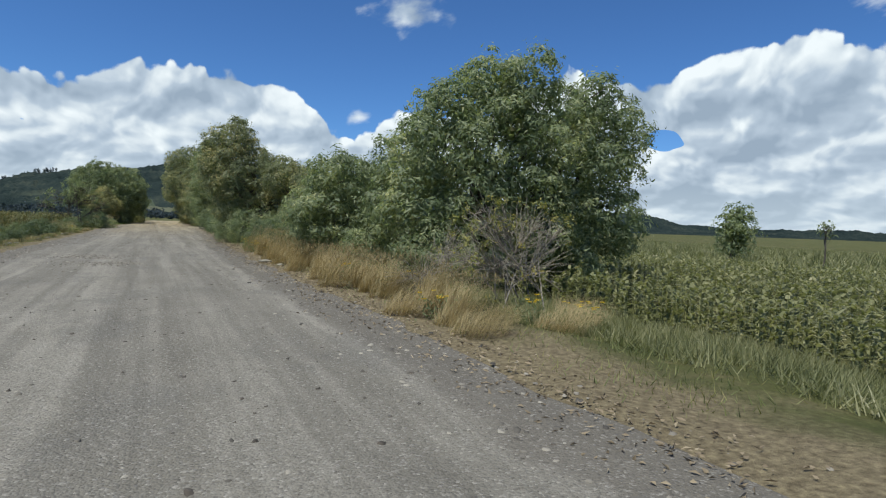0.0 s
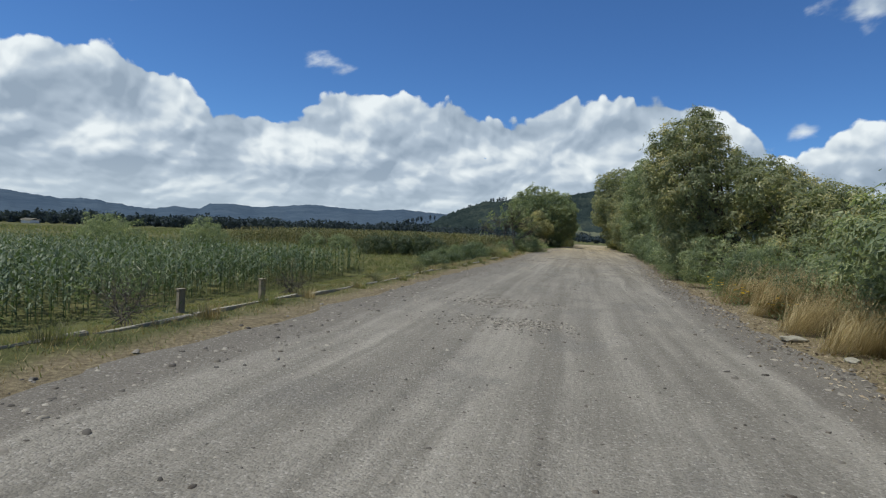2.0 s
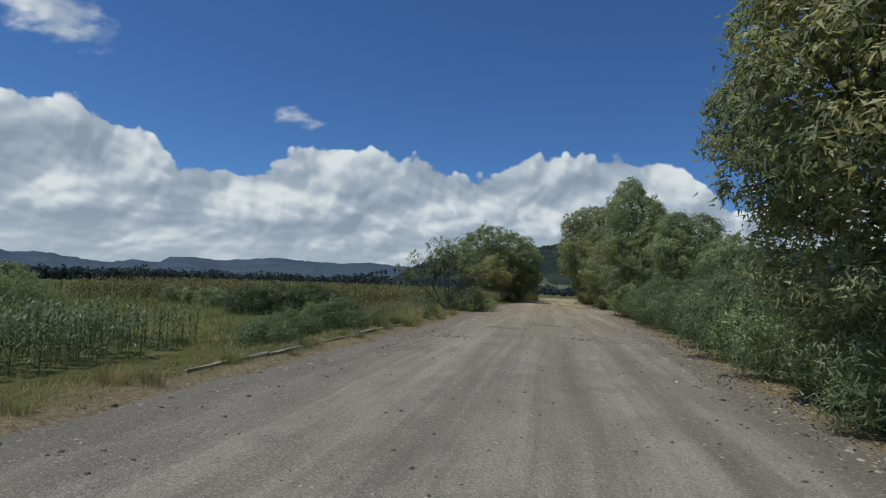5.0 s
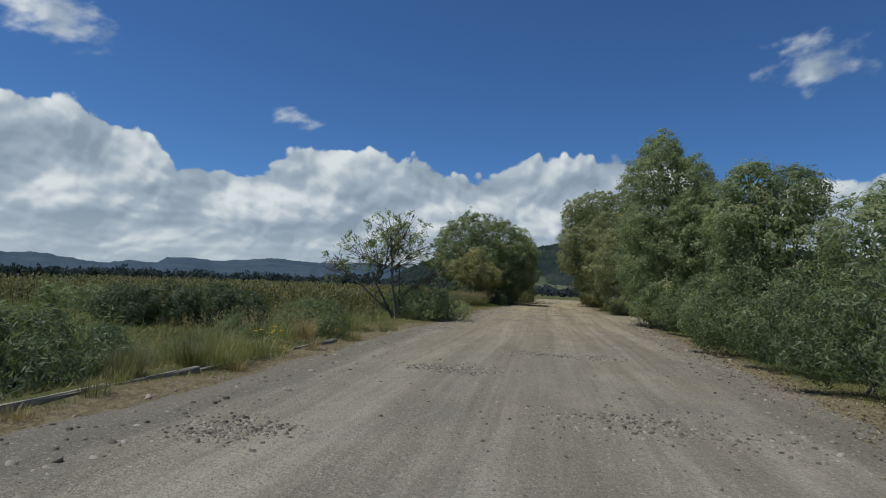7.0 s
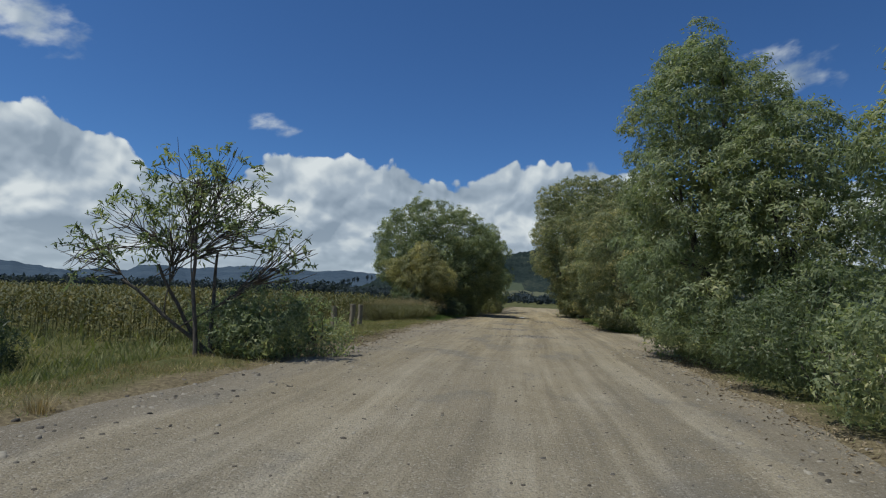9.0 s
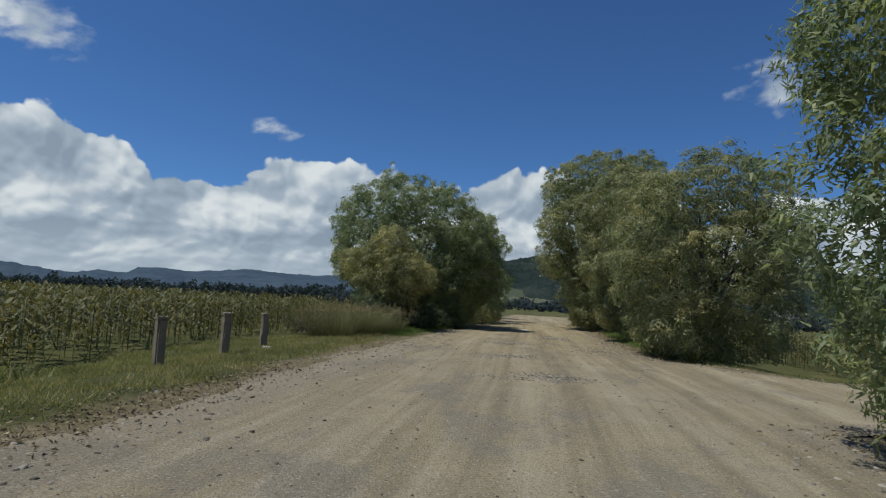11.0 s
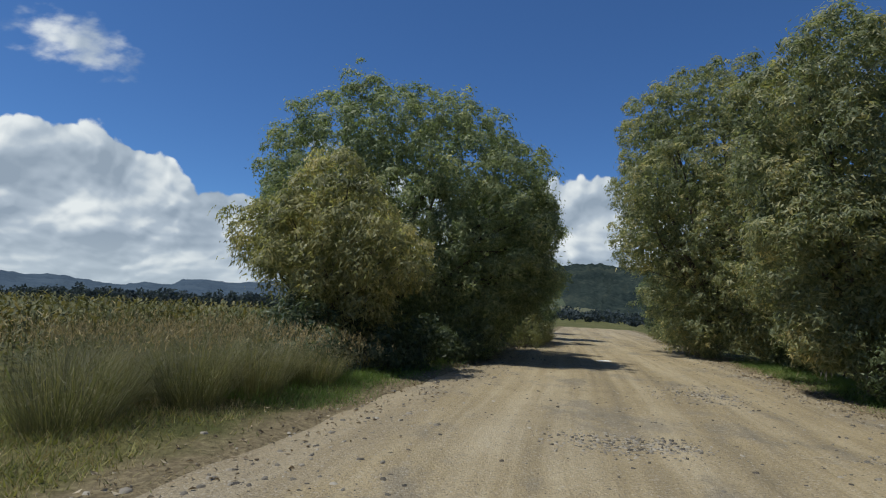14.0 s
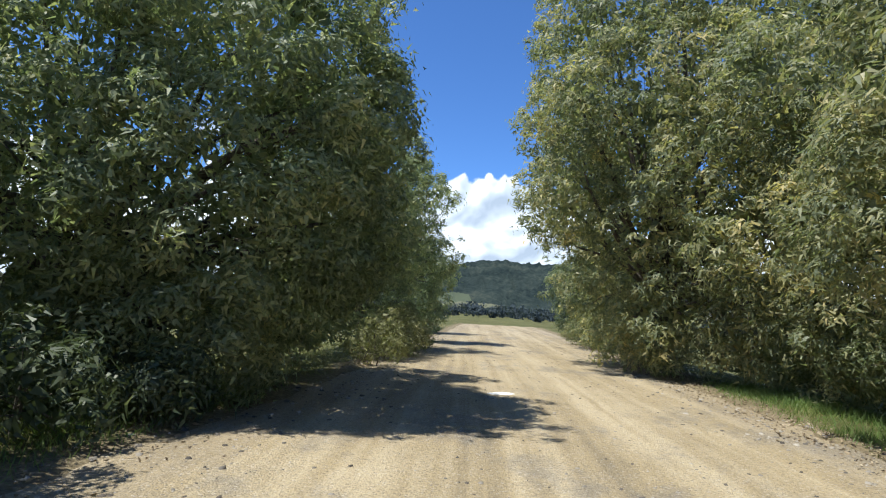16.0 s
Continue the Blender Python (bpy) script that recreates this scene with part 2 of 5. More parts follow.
def make_road_material():
    m, k = material("packed_dirt_and_gravel")
    pos = k.add("ShaderNodeTexCoord").outputs["Object"]
    sx, sy, sz = k.add("ShaderNodeSeparateXYZ", {0: pos}).outputs
    bend = k.noise(k.vec(0.0, k.math("MULTIPLY", sy, 0.12), 2.0), 0.5, 2, 0.5).outputs[0]
    lane = k.math("ADD", sx, k.math("MULTIPLY", bend, 0.7))
    track = k.noise(k.vec(lane, k.math("MULTIPLY", sy, 0.03), 0.0), 1.5, 4, 0.6).outputs[0]
    blot = k.noise(k.vec(sx, k.math("MULTIPLY", sy, 0.5), 9.0), 1.6, 6, 0.65).outputs[0]
    line = k.noise(k.vec(lane, k.math("MULTIPLY", sy, 0.02), 5.0), 5.5, 3, 0.6).outputs[0]
    streak = k.math("ADD", k.math("ADD", k.math("MULTIPLY", track, 0.5), k.math("MULTIPLY", line, 0.27)), k.math("MULTIPLY", blot, 0.23))
    patch = k.noise(k.vec(sx, k.math("MULTIPLY", sy, 0.4), 0.0), 0.6, 5, 0.6).outputs[0]
    grain = k.noise(pos, 38, 6, 0.7).outputs[0]
    grit = k.add("ShaderNodeTexVoronoi", {"Vector": pos, "Scale": 26.0}).outputs["Distance"]
    # greyer crushed stone early on, sandier farther on
    sand = k.remap(k.math("ADD", sy, k.math("MULTIPLY", k.math("SUBTRACT", patch, 0.5), 30)), 34, 84)
    grey = k.ramp(streak, [(0.36, (0.15, 0.135, 0.11)), (0.48, (0.212, 0.192, 0.157)), (0.6, (0.315, 0.286, 0.236))])
    tan = k.ramp(streak, [(0.38, (0.24, 0.19, 0.112)), (0.48, (0.338, 0.266, 0.152)), (0.59, (0.44, 0.36, 0.227))])
    c = k.mix(sand, grey, tan)
    # patches of darker, coarser stone
    coarse = k.remap(k.noise(k.vec(sx, k.math("MULTIPLY", sy, 0.55), 4.0), 0.7, 6, 0.7).outputs[0], 0.52, 0.64, 0.0, 1.0, smooth=True)
    c = k.mix(k.math("MULTIPLY", coarse, 0.5), c, (0.16, 0.148, 0.128))
    rim = k.add("ShaderNodeAttribute")
    rim.attribute_name = "shoulder"
    loose = k.remap(k.math("ADD", rim.outputs["Fac"], k.math("MULTIPLY", k.math("SUBTRACT", blot, 0.5), 1.5)), 0.3, 0.7, 0.0, 0.75, smooth=True)
    loose = k.math("MULTIPLY", loose, k.remap(sand, 0.0, 1.0, 1.0, 0.4))
    stony = k.mix(sand, (0.14, 0.123, 0.1), (0.235, 0.195, 0.14))
    c = k.mix(loose, c, stony)
    speck = k.add("ShaderNodeTexVoronoi", {"Vector": pos, "Scale": 55.0})
    tone = k.add("ShaderNodeSeparateColor", {0: speck.outputs["Color"]}).outputs[0]
    c = k.mix(k.remap(tone, 0.8, 1.0, 0.0, 0.5), c, (0.08, 0.07, 0.06))
    c = k.mix(k.remap(tone, 0.0, 0.16, 0.45, 0.0), c, (0.5, 0.46, 0.4))
    c = k.mix(k.remap(grain, 0.32, 0.6, 0.4, 0.0), c, (0.12, 0.105, 0.085))
    c = k.mix(k.remap(grit, 0.0, 0.2, 0.25, 0.0), c, (0.4, 0.38, 0.34))
    h = k.math("ADD", k.math("MULTIPLY", grain, 0.7), k.math("MULTIPLY", k.math("SUBTRACT", grit, speck.outputs["Distance"]), 0.7))
    finish(k, c, 0.95, h, 0.7, 0.02, 0.15)
    return m


def make_ground_material():
    m, k = material("soil_and_short_grass")
    pos = k.add("ShaderNodeTexCoord").outputs["Object"]
    big = k.noise(pos, 0.12, 4, 0.6).outputs[0]
    mid = k.noise(pos, 0.9, 5, 0.65).outputs[0]
    fine = k.noise(pos, 14, 6, 0.7).outputs[0]
    c = k.ramp(k.math("ADD", k.math("MULTIPLY", big, 0.5), k.math("MULTIPLY", mid, 0.5)),
               [(0.35, (0.06, 0.075, 0.026)), (0.5, (0.12, 0.125, 0.045)), (0.65, (0.2, 0.175, 0.075))])
    c = k.mix(k.remap(fine, 0.35, 0.7, 0.6, 0.0), c, (0.05, 0.045, 0.02))
    c = k.mix(k.remap(fine, 0.6, 0.8, 0.0, 0.5), c, (0.32, 0.28, 0.15))
    soil = k.add("ShaderNodeAttribute")
    soil.attribute_name = "bare_soil"
    dirt = k.ramp(fine, [(0.3, (0.09, 0.07, 0.042)), (0.5, (0.19, 0.152, 0.092)), (0.7, (0.31, 0.255, 0.15))])
    c = k.mix(k.remap(k.math("ADD", soil.outputs["Fac"], k.math("MULTIPLY", k.math("SUBTRACT", mid, 0.5), 1.3)), 0.25, 0.8), c, dirt)
    finish(k, c, 0.95, fine, 0.9, 0.05, 0.1)
    return m


def make_stone_material():
    m, k = material("crushed_stone")
    r = k.add("ShaderNodeNewGeometry").outputs["Random Per Island"]
    n = k.noise(k.add("ShaderNodeTexCoord").outputs["Object"], 30, 3).outputs[0]
    c = k.ramp(r, [(0.0, (0.06, 0.053, 0.046)), (0.4, (0.15, 0.133, 0.11)), (0.75, (0.27, 0.24, 0.195)), (1.0, (0.36, 0.325, 0.265))])
    finish(k, c, 0.9, n, 0.4, 0.01, 0.2)
    return m


def make_concrete(name, lo, hi):
    m, k = material(name)
    pos = k.add("ShaderNodeTexCoord").outputs["Object"]
    n = k.noise(pos, 5, 6, 0.65).outputs[0]
    f = k.noise(pos, 60, 4, 0.7).outputs[0]
    c = k.mix(k.remap(f, 0.4, 0.7, 0.35, 0.0), k.ramp(n, [(0.3, lo), (0.7, hi)]), (0.1, 0.095, 0.08))
    finish(k, c, 0.9, k.math("ADD", n, f), 0.5, 0.008, 0.2)
    return m


def make_hill_material(name, lo, mid, hi, scale, fields=0.0):
    m, k = material(name)
    pos = k.add("ShaderNodeTexCoord").outputs["Object"]
    n = k.noise(pos, scale, 6, 0.65).outputs[0]
    f = k.noise(pos, scale * 9, 4, 0.7).outputs[0]
    c = k.ramp(k.math("ADD", k.math("MULTIPLY", n, 0.55), k.math("MULTIPLY", f, 0.4)), [(0.36, lo), (0.5, mid), (0.66, hi)])
    if fields:
        # cleared fields and pale tracks among the woods, low on the slope
        sx, sy, sz = k.add("ShaderNodeSeparateXYZ", {0: pos}).outputs
        plot = k.add("ShaderNodeTexVoronoi", {"Vector": k.vec(k.math("MULTIPLY", sx, 0.45), k.math("MULTIPLY", sy, 0.3), k.math("MULTIPLY", sz, 2.2)), "Scale": 0.05})
        tone = k.add("ShaderNodeSeparateColor", {0: plot.outputs["Color"]}).outputs
        low = k.remap(k.math("ADD", sz, k.math("MULTIPLY", n, 20)), fields, fields + 12, 1.0, 0.0)
        field = k.ramp(tone[1], [(0.0, (0.05, 0.07, 0.05)), (0.5, (0.1, 0.115, 0.075)), (0.85, (0.17, 0.16, 0.11)), (1.0, (0.3, 0.27, 0.22))])
        c = k.mix(k.math("MULTIPLY", k.math("MULTIPLY", low, k.remap(tone[0], 0.6, 0.66)), k.math("MULTIPLY", k.remap(sx, -120, -60), k.remap(sx, 150, 220, 1.0, 0.0))), c, field)
    finish(k, c, 1.0, f, 1.0, 1.0 / scale * 0.05, 0.0)
    return m


road_mat, ground_mat, stone_mat = make_road_material(), make_ground_material(), make_stone_material()
concrete = make_concrete("weathered_concrete", (0.2, 0.165, 0.115), (0.34, 0.288, 0.205))
kerb_mat = make_concrete("pale_kerb_concrete", (0.26, 0.235, 0.18), (0.42, 0.385, 0.3))
hill_mat = make_hill_material("wooded_hill", (0.012, 0.02, 0.022), (0.032, 0.044, 0.04), (0.07, 0.078, 0.058), 0.02, 26)
# Blue of distance haze is painted into the range's own colour.
hazy_range_mat = make_hill_material("hazy_far_range", (0.05, 0.075, 0.108), (0.07, 0.098, 0.132), (0.092, 0.122, 0.152), 0.004)


def plain_material(name, lo, hi, scale, rough):
    m, k = material(name)
    n = k.noise(k.add("ShaderNodeTexCoord").outputs["Object"], scale, 4).outputs[0]
    finish(k, k.ramp(n, [(0.3, lo), (0.7, hi)]), rough, n, 0.3, 0.01)
    return m


agave_mat = plain_material("agave_skin", (0.045, 0.065, 0.06), (0.1, 0.135, 0.12), 6, 0.5)
clod_mat = plain_material("dirt_clod", (0.05, 0.042, 0.034), (0.12, 0.1, 0.08), 9, 0.95)
scrap_mat = plain_material("white_scrap", (0.6, 0.59, 0.56), (0.82, 0.81, 0.79), 12, 0.6)


# ---- builders ----
rng = np.random.default_rng(7)


def mesh_of(name, verts, faces, mat, smooth=False):
    """A mesh from arrays; faces: an (n, 3) or (n, 4) array of vertex numbers."""
    verts, faces = np.asarray(verts, np.float32), np.asarray(faces, np.int32)
    me = bpy.data.meshes.new(name)
    n, c = faces.shape
    me.vertices.add(len(verts))
    me.vertices.foreach_set("co", verts.ravel())
    me.loops.add(n * c)
    me.loops.foreach_set("vertex_index", faces.ravel())
    me.polygons.add(n)
    me.polygons.foreach_set("loop_start", np.arange(0, n * c, c, dtype=np.int32))
    me.polygons.foreach_set("loop_total", np.full(n, c, np.int32))
    if smooth:
        me.polygons.foreach_set("use_smooth", np.ones(n, bool))
    me.update(calc_edges=True)
    me.materials.append(mat)
    return me


def part(name, data, parent=None, label=""):
    ob = new(name, data)
    ob.parent = parent
    if label:
        tagged(ob, label)
    return ob


def unit(v):
    return v / np.maximum(np.linalg.norm(v, axis=-1, keepdims=True), 1e-9)


def leaves(centre, way, length, width, fold=0.25, facing=None):
    """Folded four-cornered leaves, facing about the given way: arrays of vertices and triangles."""
    n = len(centre)
    way = unit(way)
    side = unit(np.cross(way, unit(rng.normal(size=(n, 3))) if facing is None else facing))
    up = np.cross(side, way)
    L, Wd = length[:, None], width[:, None]
    a = centre - way * L * 0.5
    b = centre + side * Wd * 0.5 + up * Wd * fold
    c = centre + way * L * 0.5 - up * L * 0.12
    d = centre - side * Wd * 0.5 + up * Wd * fold
    v = np.stack([a, b, c, d], 1).reshape(-1, 3)
    i = np.arange(n)[:, None] * 4
    f = np.concatenate([i + [0, 1, 2], i + [0, 2, 3]], 1).reshape(-1, 3)
    return v, f


def slim_leaves(centre, way, length, width, facing):
    """Slim pointed leaves, one face each."""
    way = unit(way)
    side = unit(np.cross(way, facing)) * (width * 0.5)[:, None]
    a = centre - way * (length * 0.45)[:, None]
    v = np.stack([a + side, a - side, centre + way * (length * 0.55)[:, None]], 1).reshape(-1, 3)
    return v, np.arange(len(v)).reshape(-1, 3)


def tubes(paths, sides=6):
    """Tapered limbs: each path is a list of (point, radius)."""
    vs, fs, base = [], [], 0
    ang = np.linspace(0, 2 * math.pi, sides, endpoint=False)
    for path in paths:
        pts = np.array([p for p, r in path], float)
        rad = np.array([r for p, r in path])
        d = np.gradient(pts, axis=0)
        d = unit(d)
        ref = np.where(np.abs(d[:, 2:3]) > 0.9, [[1.0, 0, 0]], [[0, 0, 1.0]])
        s = unit(np.cross(d, ref))
        u = np.cross(s, d)
        ring = pts[:, None] + rad[:, None, None] * (np.cos(ang)[None, :, None] * s[:, None] + np.sin(ang)[None, :, None] * u[:, None])
        vs.append(ring.reshape(-1, 3))
        for j in range(len(pts) - 1):
            for q in range(sides):
                r = (q + 1) % sides
                fs.append((base + j * sides + q, base + j * sides + r, base + (j + 1) * sides + r, base + (j + 1) * sides + q))
        base += len(pts) * sides
    return np.concatenate(vs), np.array(fs)


def limb(a, b, ra, rb, steps=6, wander=0.08, sag=0.0):
    a, b = np.array(a, float), np.array(b, float)
    n = np.linalg.norm(b - a)
    out, off = [], np.zeros(3)
    for i in range(steps + 1):
        s = i / steps
        if 0 < i:
            off = off + rng.normal(size=3) * wander * n / steps
        p = a + (b - a) * s + off * min(1, s * 2) + np.array([0, 0, sag * n * math.sin(math.pi * s)])
        out.append((p, ra + (rb - ra) * s))
    return out


def crown_points(blobs, density, clump, shell=0.5):
    """Clump centres over a set of balls (x, y, z, radius): most near the outside, in uneven lumps with gaps."""
    out, away, keep = [], [], []
    for x, y, z, r in blobs:
        n = max(14, int(density * r * r * 66))
        v = unit(rng.normal(size=(n, 3)))
        q = r * (shell + (1.04 - shell) * rng.random(n) ** 0.5)
        o = np.array((x, y, z))
        big = np.array([noise.noise(Vector((p * 1.2 + o * 0.7).tolist())) for p in v * r])
        small = np.array([noise.noise(Vector((p * 2.9 + o * 1.3).tolist())) for p in v * r])
        q *= 1 + 0.2 * big + 0.17 * small
        out.append(o + v * q[:, None] * (1, 1, 0.95))
        away.append(v)
        keep.append(small + 0.6 * big > -0.42 + 0.25 * rng.random(n))
    out, away, keep = np.concatenate(out), np.concatenate(away), np.concatenate(keep)
    for x, y, z, r in blobs:
        keep &= np.linalg.norm(out - (x, y, z), axis=1) > r * 0.42
    keep &= out[:, 2] > 0.08
    return out[keep], away[keep]


def loose_crown(blobs, density=1.0, per=26, length=0.1, width=0.045, clump=0.21, droop=0.18, shell=0.5, core=1.0):
    """Leaves of an open crown: thin sprays with gaps between."""
    c, away = crown_points(blobs, density, clump, shell)
    ok = (away[:, 1] < 0.35) | (rng.random(len(c)) < 0.55)
    c, away = c[ok], away[ok]
    n, k, m = len(c), 5, max(2, int(per * 0.31))
    size = clump * (0.65 + 0.75 * rng.random((n, 1, 1)))
    d = unit(rng.normal(size=(n, k, 3)) * 0.75 + away[:, None] * 0.55 + np.array((0, 0, 0.25)))
    s = (np.arange(m) + rng.random((n, k, m))) / m
    bend = np.array((0, 0, -1.0)) * (s ** 2 * size * (0.35 + droop))[..., None]
    at = c[:, None, None] + d[:, :, None] * (s * size * 1.15)[..., None] + bend + rng.normal(size=(n, k, m, 3)) * 0.022
    way = d[:, :, None] * 0.75 + rng.normal(size=(n, k, m, 3)) * 0.5 - np.array((0, 0, 1.0)) * (0.2 + droop * 1.3 * s)[..., None]
    face = d[:, :, None] * 0.35 + away[:, None, None] * 0.55 + np.array((0, 0, 0.6)) + rng.normal(size=(n, k, m, 3)) * 0.42
    at, way, face = at.reshape(-1, 3), way.reshape(-1, 3), face.reshape(-1, 3)
    s = 0.6 + 0.8 * rng.random(len(at))
    ok = at[:, 2] > 0.03
    return leaves(at[ok], way[ok], (length * 1.12 * s)[ok], (width * 0.72 * s)[ok], 0.25, face[ok])


COVER = 0.38   # leaf area over crown area in the outer clumps


def crown(blobs, density=1.0, per=26, length=0.1, width=0.045, clump=0.21, droop=0.18, shell=0.5, core=1.0):
    """Leaves of a full crown: rounded clumps of overlapping leaves on its lobes, dark hollows between, loose sprays at the outline and a sparse fill of leaves within."""
    length, width = length * 1.15, width * 0.82
    C, A, S = [], [], []
    for j, (x, y, z, r) in enumerate(blobs):
        o = np.array((x, y, z))
        step = clump * 1.75
        n = max(8, int(density * 12.6 * r * r / step ** 2))
        # evenly strewn directions, then pushed about
        i = np.arange(n) + 0.5
        zz, aa = 1 - 2 * i / n, i * 2.39996 + j
        v = unit(np.stack([np.sqrt(1 - zz * zz) * np.cos(aa), np.sqrt(1 - zz * zz) * np.sin(aa), zz], 1) + rng.normal(size=(n, 3)) * 0.5 * step / r)
        size = clump * 1.3 * (0.6 + 0.8 * rng.random(n))
        big = np.array([noise.noise(Vector((p * 1.1 + o * 0.7).tolist())) for p in v * r])
        c = o + v * (r * (1 + 0.3 * big + 0.11 * rng.normal(size=n)) - size * 0.6)[:, None]
        ok = big + 0.3 * rng.random(n) > -0.42
        for q, (bx, by, bz, br) in enumerate(blobs):
            if q != j:
                ok &= np.linalg.norm(c - (bx, by, bz), axis=1) > br * 0.84
        ok &= (v[:, 1] < 0.45) | (rng.random(n) < 0.5)
        ok &= c[:, 2] > 0.05
        C.append(c[ok]), A.append(v[ok]), S.append(size[ok])
    c, away, size = np.concatenate(C), np.concatenate(A), np.concatenate(S)
    area = 0.5 * length * width
    count = np.maximum(5, (COVER * per / 26 * 6.3 * size ** 2 / area)).astype(int)
    who = np.repeat(np.arange(len(c)), count)
    m = len(who)
    u = unit(rng.normal(size=(m, 3)) * 0.75 + away[who] * 0.65 + np.array((0, 0, 0.42)))
    far = 0.55 + 0.5 * rng.random(m) ** 0.6
    spray = rng.random(m) < 0.16
    far[spray] = 1.0 + 0.75 * rng.random(spray.sum())
    at = c[who] + u * (size[who] * far)[:, None] * (1, 1, 0.85)
    at[:, 2] -= droop * 0.25 * size[who] * far ** 2
    across = unit(np.cross(u, rng.normal(size=(m, 3))))
    way = across * 0.8 + u * 0.35 - np.array((0, 0, 1.0)) * (0.25 + droop)
    face = u + rng.normal(size=(m, 3)) * 0.38
    s = 0.6 + 0.8 * rng.random(m)
    L, Wd = length * s, width * s
    for x, y, z, r in blobs:
        q = int(core * r * r * 110)
        p = np.array((x, y, z)) + unit(rng.normal(size=(q, 3))) * (r * 0.62 * rng.random((q, 1)) ** 0.4)
        at, way, face = np.concatenate([at, p]), np.concatenate([way, rng.normal(size=(q, 3))]), np.concatenate([face, rng.normal(size=(q, 3))])
        L, Wd = np.concatenate([L, np.full(q, length * 1.7)]), np.concatenate([Wd, np.full(q, width * 3.0)])
    ok = at[:, 2] > 0.03
    return slim_leaves(at[ok], way[ok], L[ok], Wd[ok], face[ok])


def fuller(blobs, dy, grow=0.9):
    """The same balls again, set back along the road, to give a crown its depth."""
    return list(blobs) + [(x, y + dy * (0.8 + 0.4 * ((i * 7) % 5) / 4), z * 0.97, r * grow) for i, (x, y, z, r) in enumerate(blobs)]


def tree(name, base, blobs, mat, label, category="tree", trunks=1, girth=0.12, density=1.0, per=26, length=0.1, width=0.045, clump=0.21, droop=0.18,
         group="", twigs=40, wood=None, shell=0.5, core=1.0, spread=0.65):
    """A tree or bush: an Empty at its base, trunk, limbs and crown. blobs are in world metres; the parts are made round the base."""
    top = tagged(new(name), label, category, group)
    bx, by, bz = base
    top.location = base
    rel = [(x - bx, y - by, z - bz, r) for x, y, z, r in blobs]
    rel_arr = np.array(rel)
    wood = wood or bark
    hub = rel_arr[:, :3].mean(0)
    stems, paths = [], []
    for i in range(trunks):
        foot = rng.normal(size=3) * (0.28 * (trunks > 1), 0.28 * (trunks > 1), 0)
        foot[2] = -0.15
        tip = hub * (0.55, 0.55, 0.75)
        if trunks > 1:
            tip = rel_arr[(i * len(rel)) // trunks, :3] * (0.6, 0.6, 0.7)
        stem = limb(foot, tip, girth, girth * 0.55, 7, 0.07)
        stems.append(stem)
    for stem in stems:
        v, f = tubes([stem], 8)
        part("trunk", mesh_of("trunk", v, f, wood, True), top)
    for x, y, z, r in rel:
        stem = stems[int(rng.integers(len(stems)))]
        p, rad = stem[int(rng.integers(3, 7))]
        lim = limb(p, (x, y, z), rad * spread, min(0.025, rad * spread * 0.5), 6, 0.12)
        paths.append(lim)
        for _ in range(max(2, int(twigs / len(rel)))):
            q, rq = lim[int(rng.integers(2, 7))]
            way = unit(rng.normal(size=3)) * r * (0.6 + 0.4 * rng.random())
            paths.append(limb(q, np.array((x, y, z)) + way, max(rq * 0.5, min(0.012, girth * 0.3)), min(0.005, girth * 0.15), 4, 0.15))
    v, f = tubes(paths, 4)
    v[:, 2] = np.maximum(v[:, 2], 0.02)
    tagged(part("branchwork", mesh_of("branchwork", v, f, wood, True), top), kind="stuff")
    v, f = (loose_crown if core == 0 else crown)(rel, density, per, length, width, clump, droop, shell, core)
    part("crown", mesh_of("crown", v, f, mat), top)
    return top


def blades(foot, height, width, lean, out_dir=None):
    """Grass blades of two bent pieces."""
    n = len(foot)
    d = unit(np.concatenate([rng.normal(size=(n, 2)), np.zeros((n, 1))], 1)) if out_dir is None else out_dir
    side = np.stack([-d[:, 1], d[:, 0], np.zeros(n)], 1) * (width * 0.5)[:, None]
    mid = foot + d * (lean * height * 0.35)[:, None] + np.array((0, 0, 1)) * (height * 0.6)[:, None]
    tip = foot + d * (lean * height)[:, None] + np.array((0, 0, 1)) * (height * (1 - 0.25 * lean))[:, None]
    v = np.stack([foot - side, foot + side, mid + side * 0.8, mid - side * 0.8, tip], 1).reshape(-1, 3)
    i = np.arange(n)[:, None] * 5
    f = np.concatenate([i + [0, 1, 2], i + [0, 2, 3], i + [3, 2, 4]], 1).reshape(-1, 3)
    return v, f


def short_blades(foot, height, width, lean):
    """Short grass: one pointed, leaning piece a blade."""
    n = len(foot)
    d = unit(np.concatenate([rng.normal(size=(n, 2)), np.zeros((n, 1))], 1))
    a = rng.uniform(0, math.pi, n)
    side = np.stack([np.cos(a), np.sin(a), np.zeros(n)], 1) * (width * 0.6)[:, None]
    tip = foot + d * (lean * height * 0.8)[:, None] + np.array((0, 0, 1)) * (height * (1 - 0.25 * lean))[:, None]
    v = np.stack([foot - side, foot + side, tip], 1).reshape(-1, 3)
    return v, np.arange(n)[:, None] * 3 + np.array((0, 1, 2))[None]


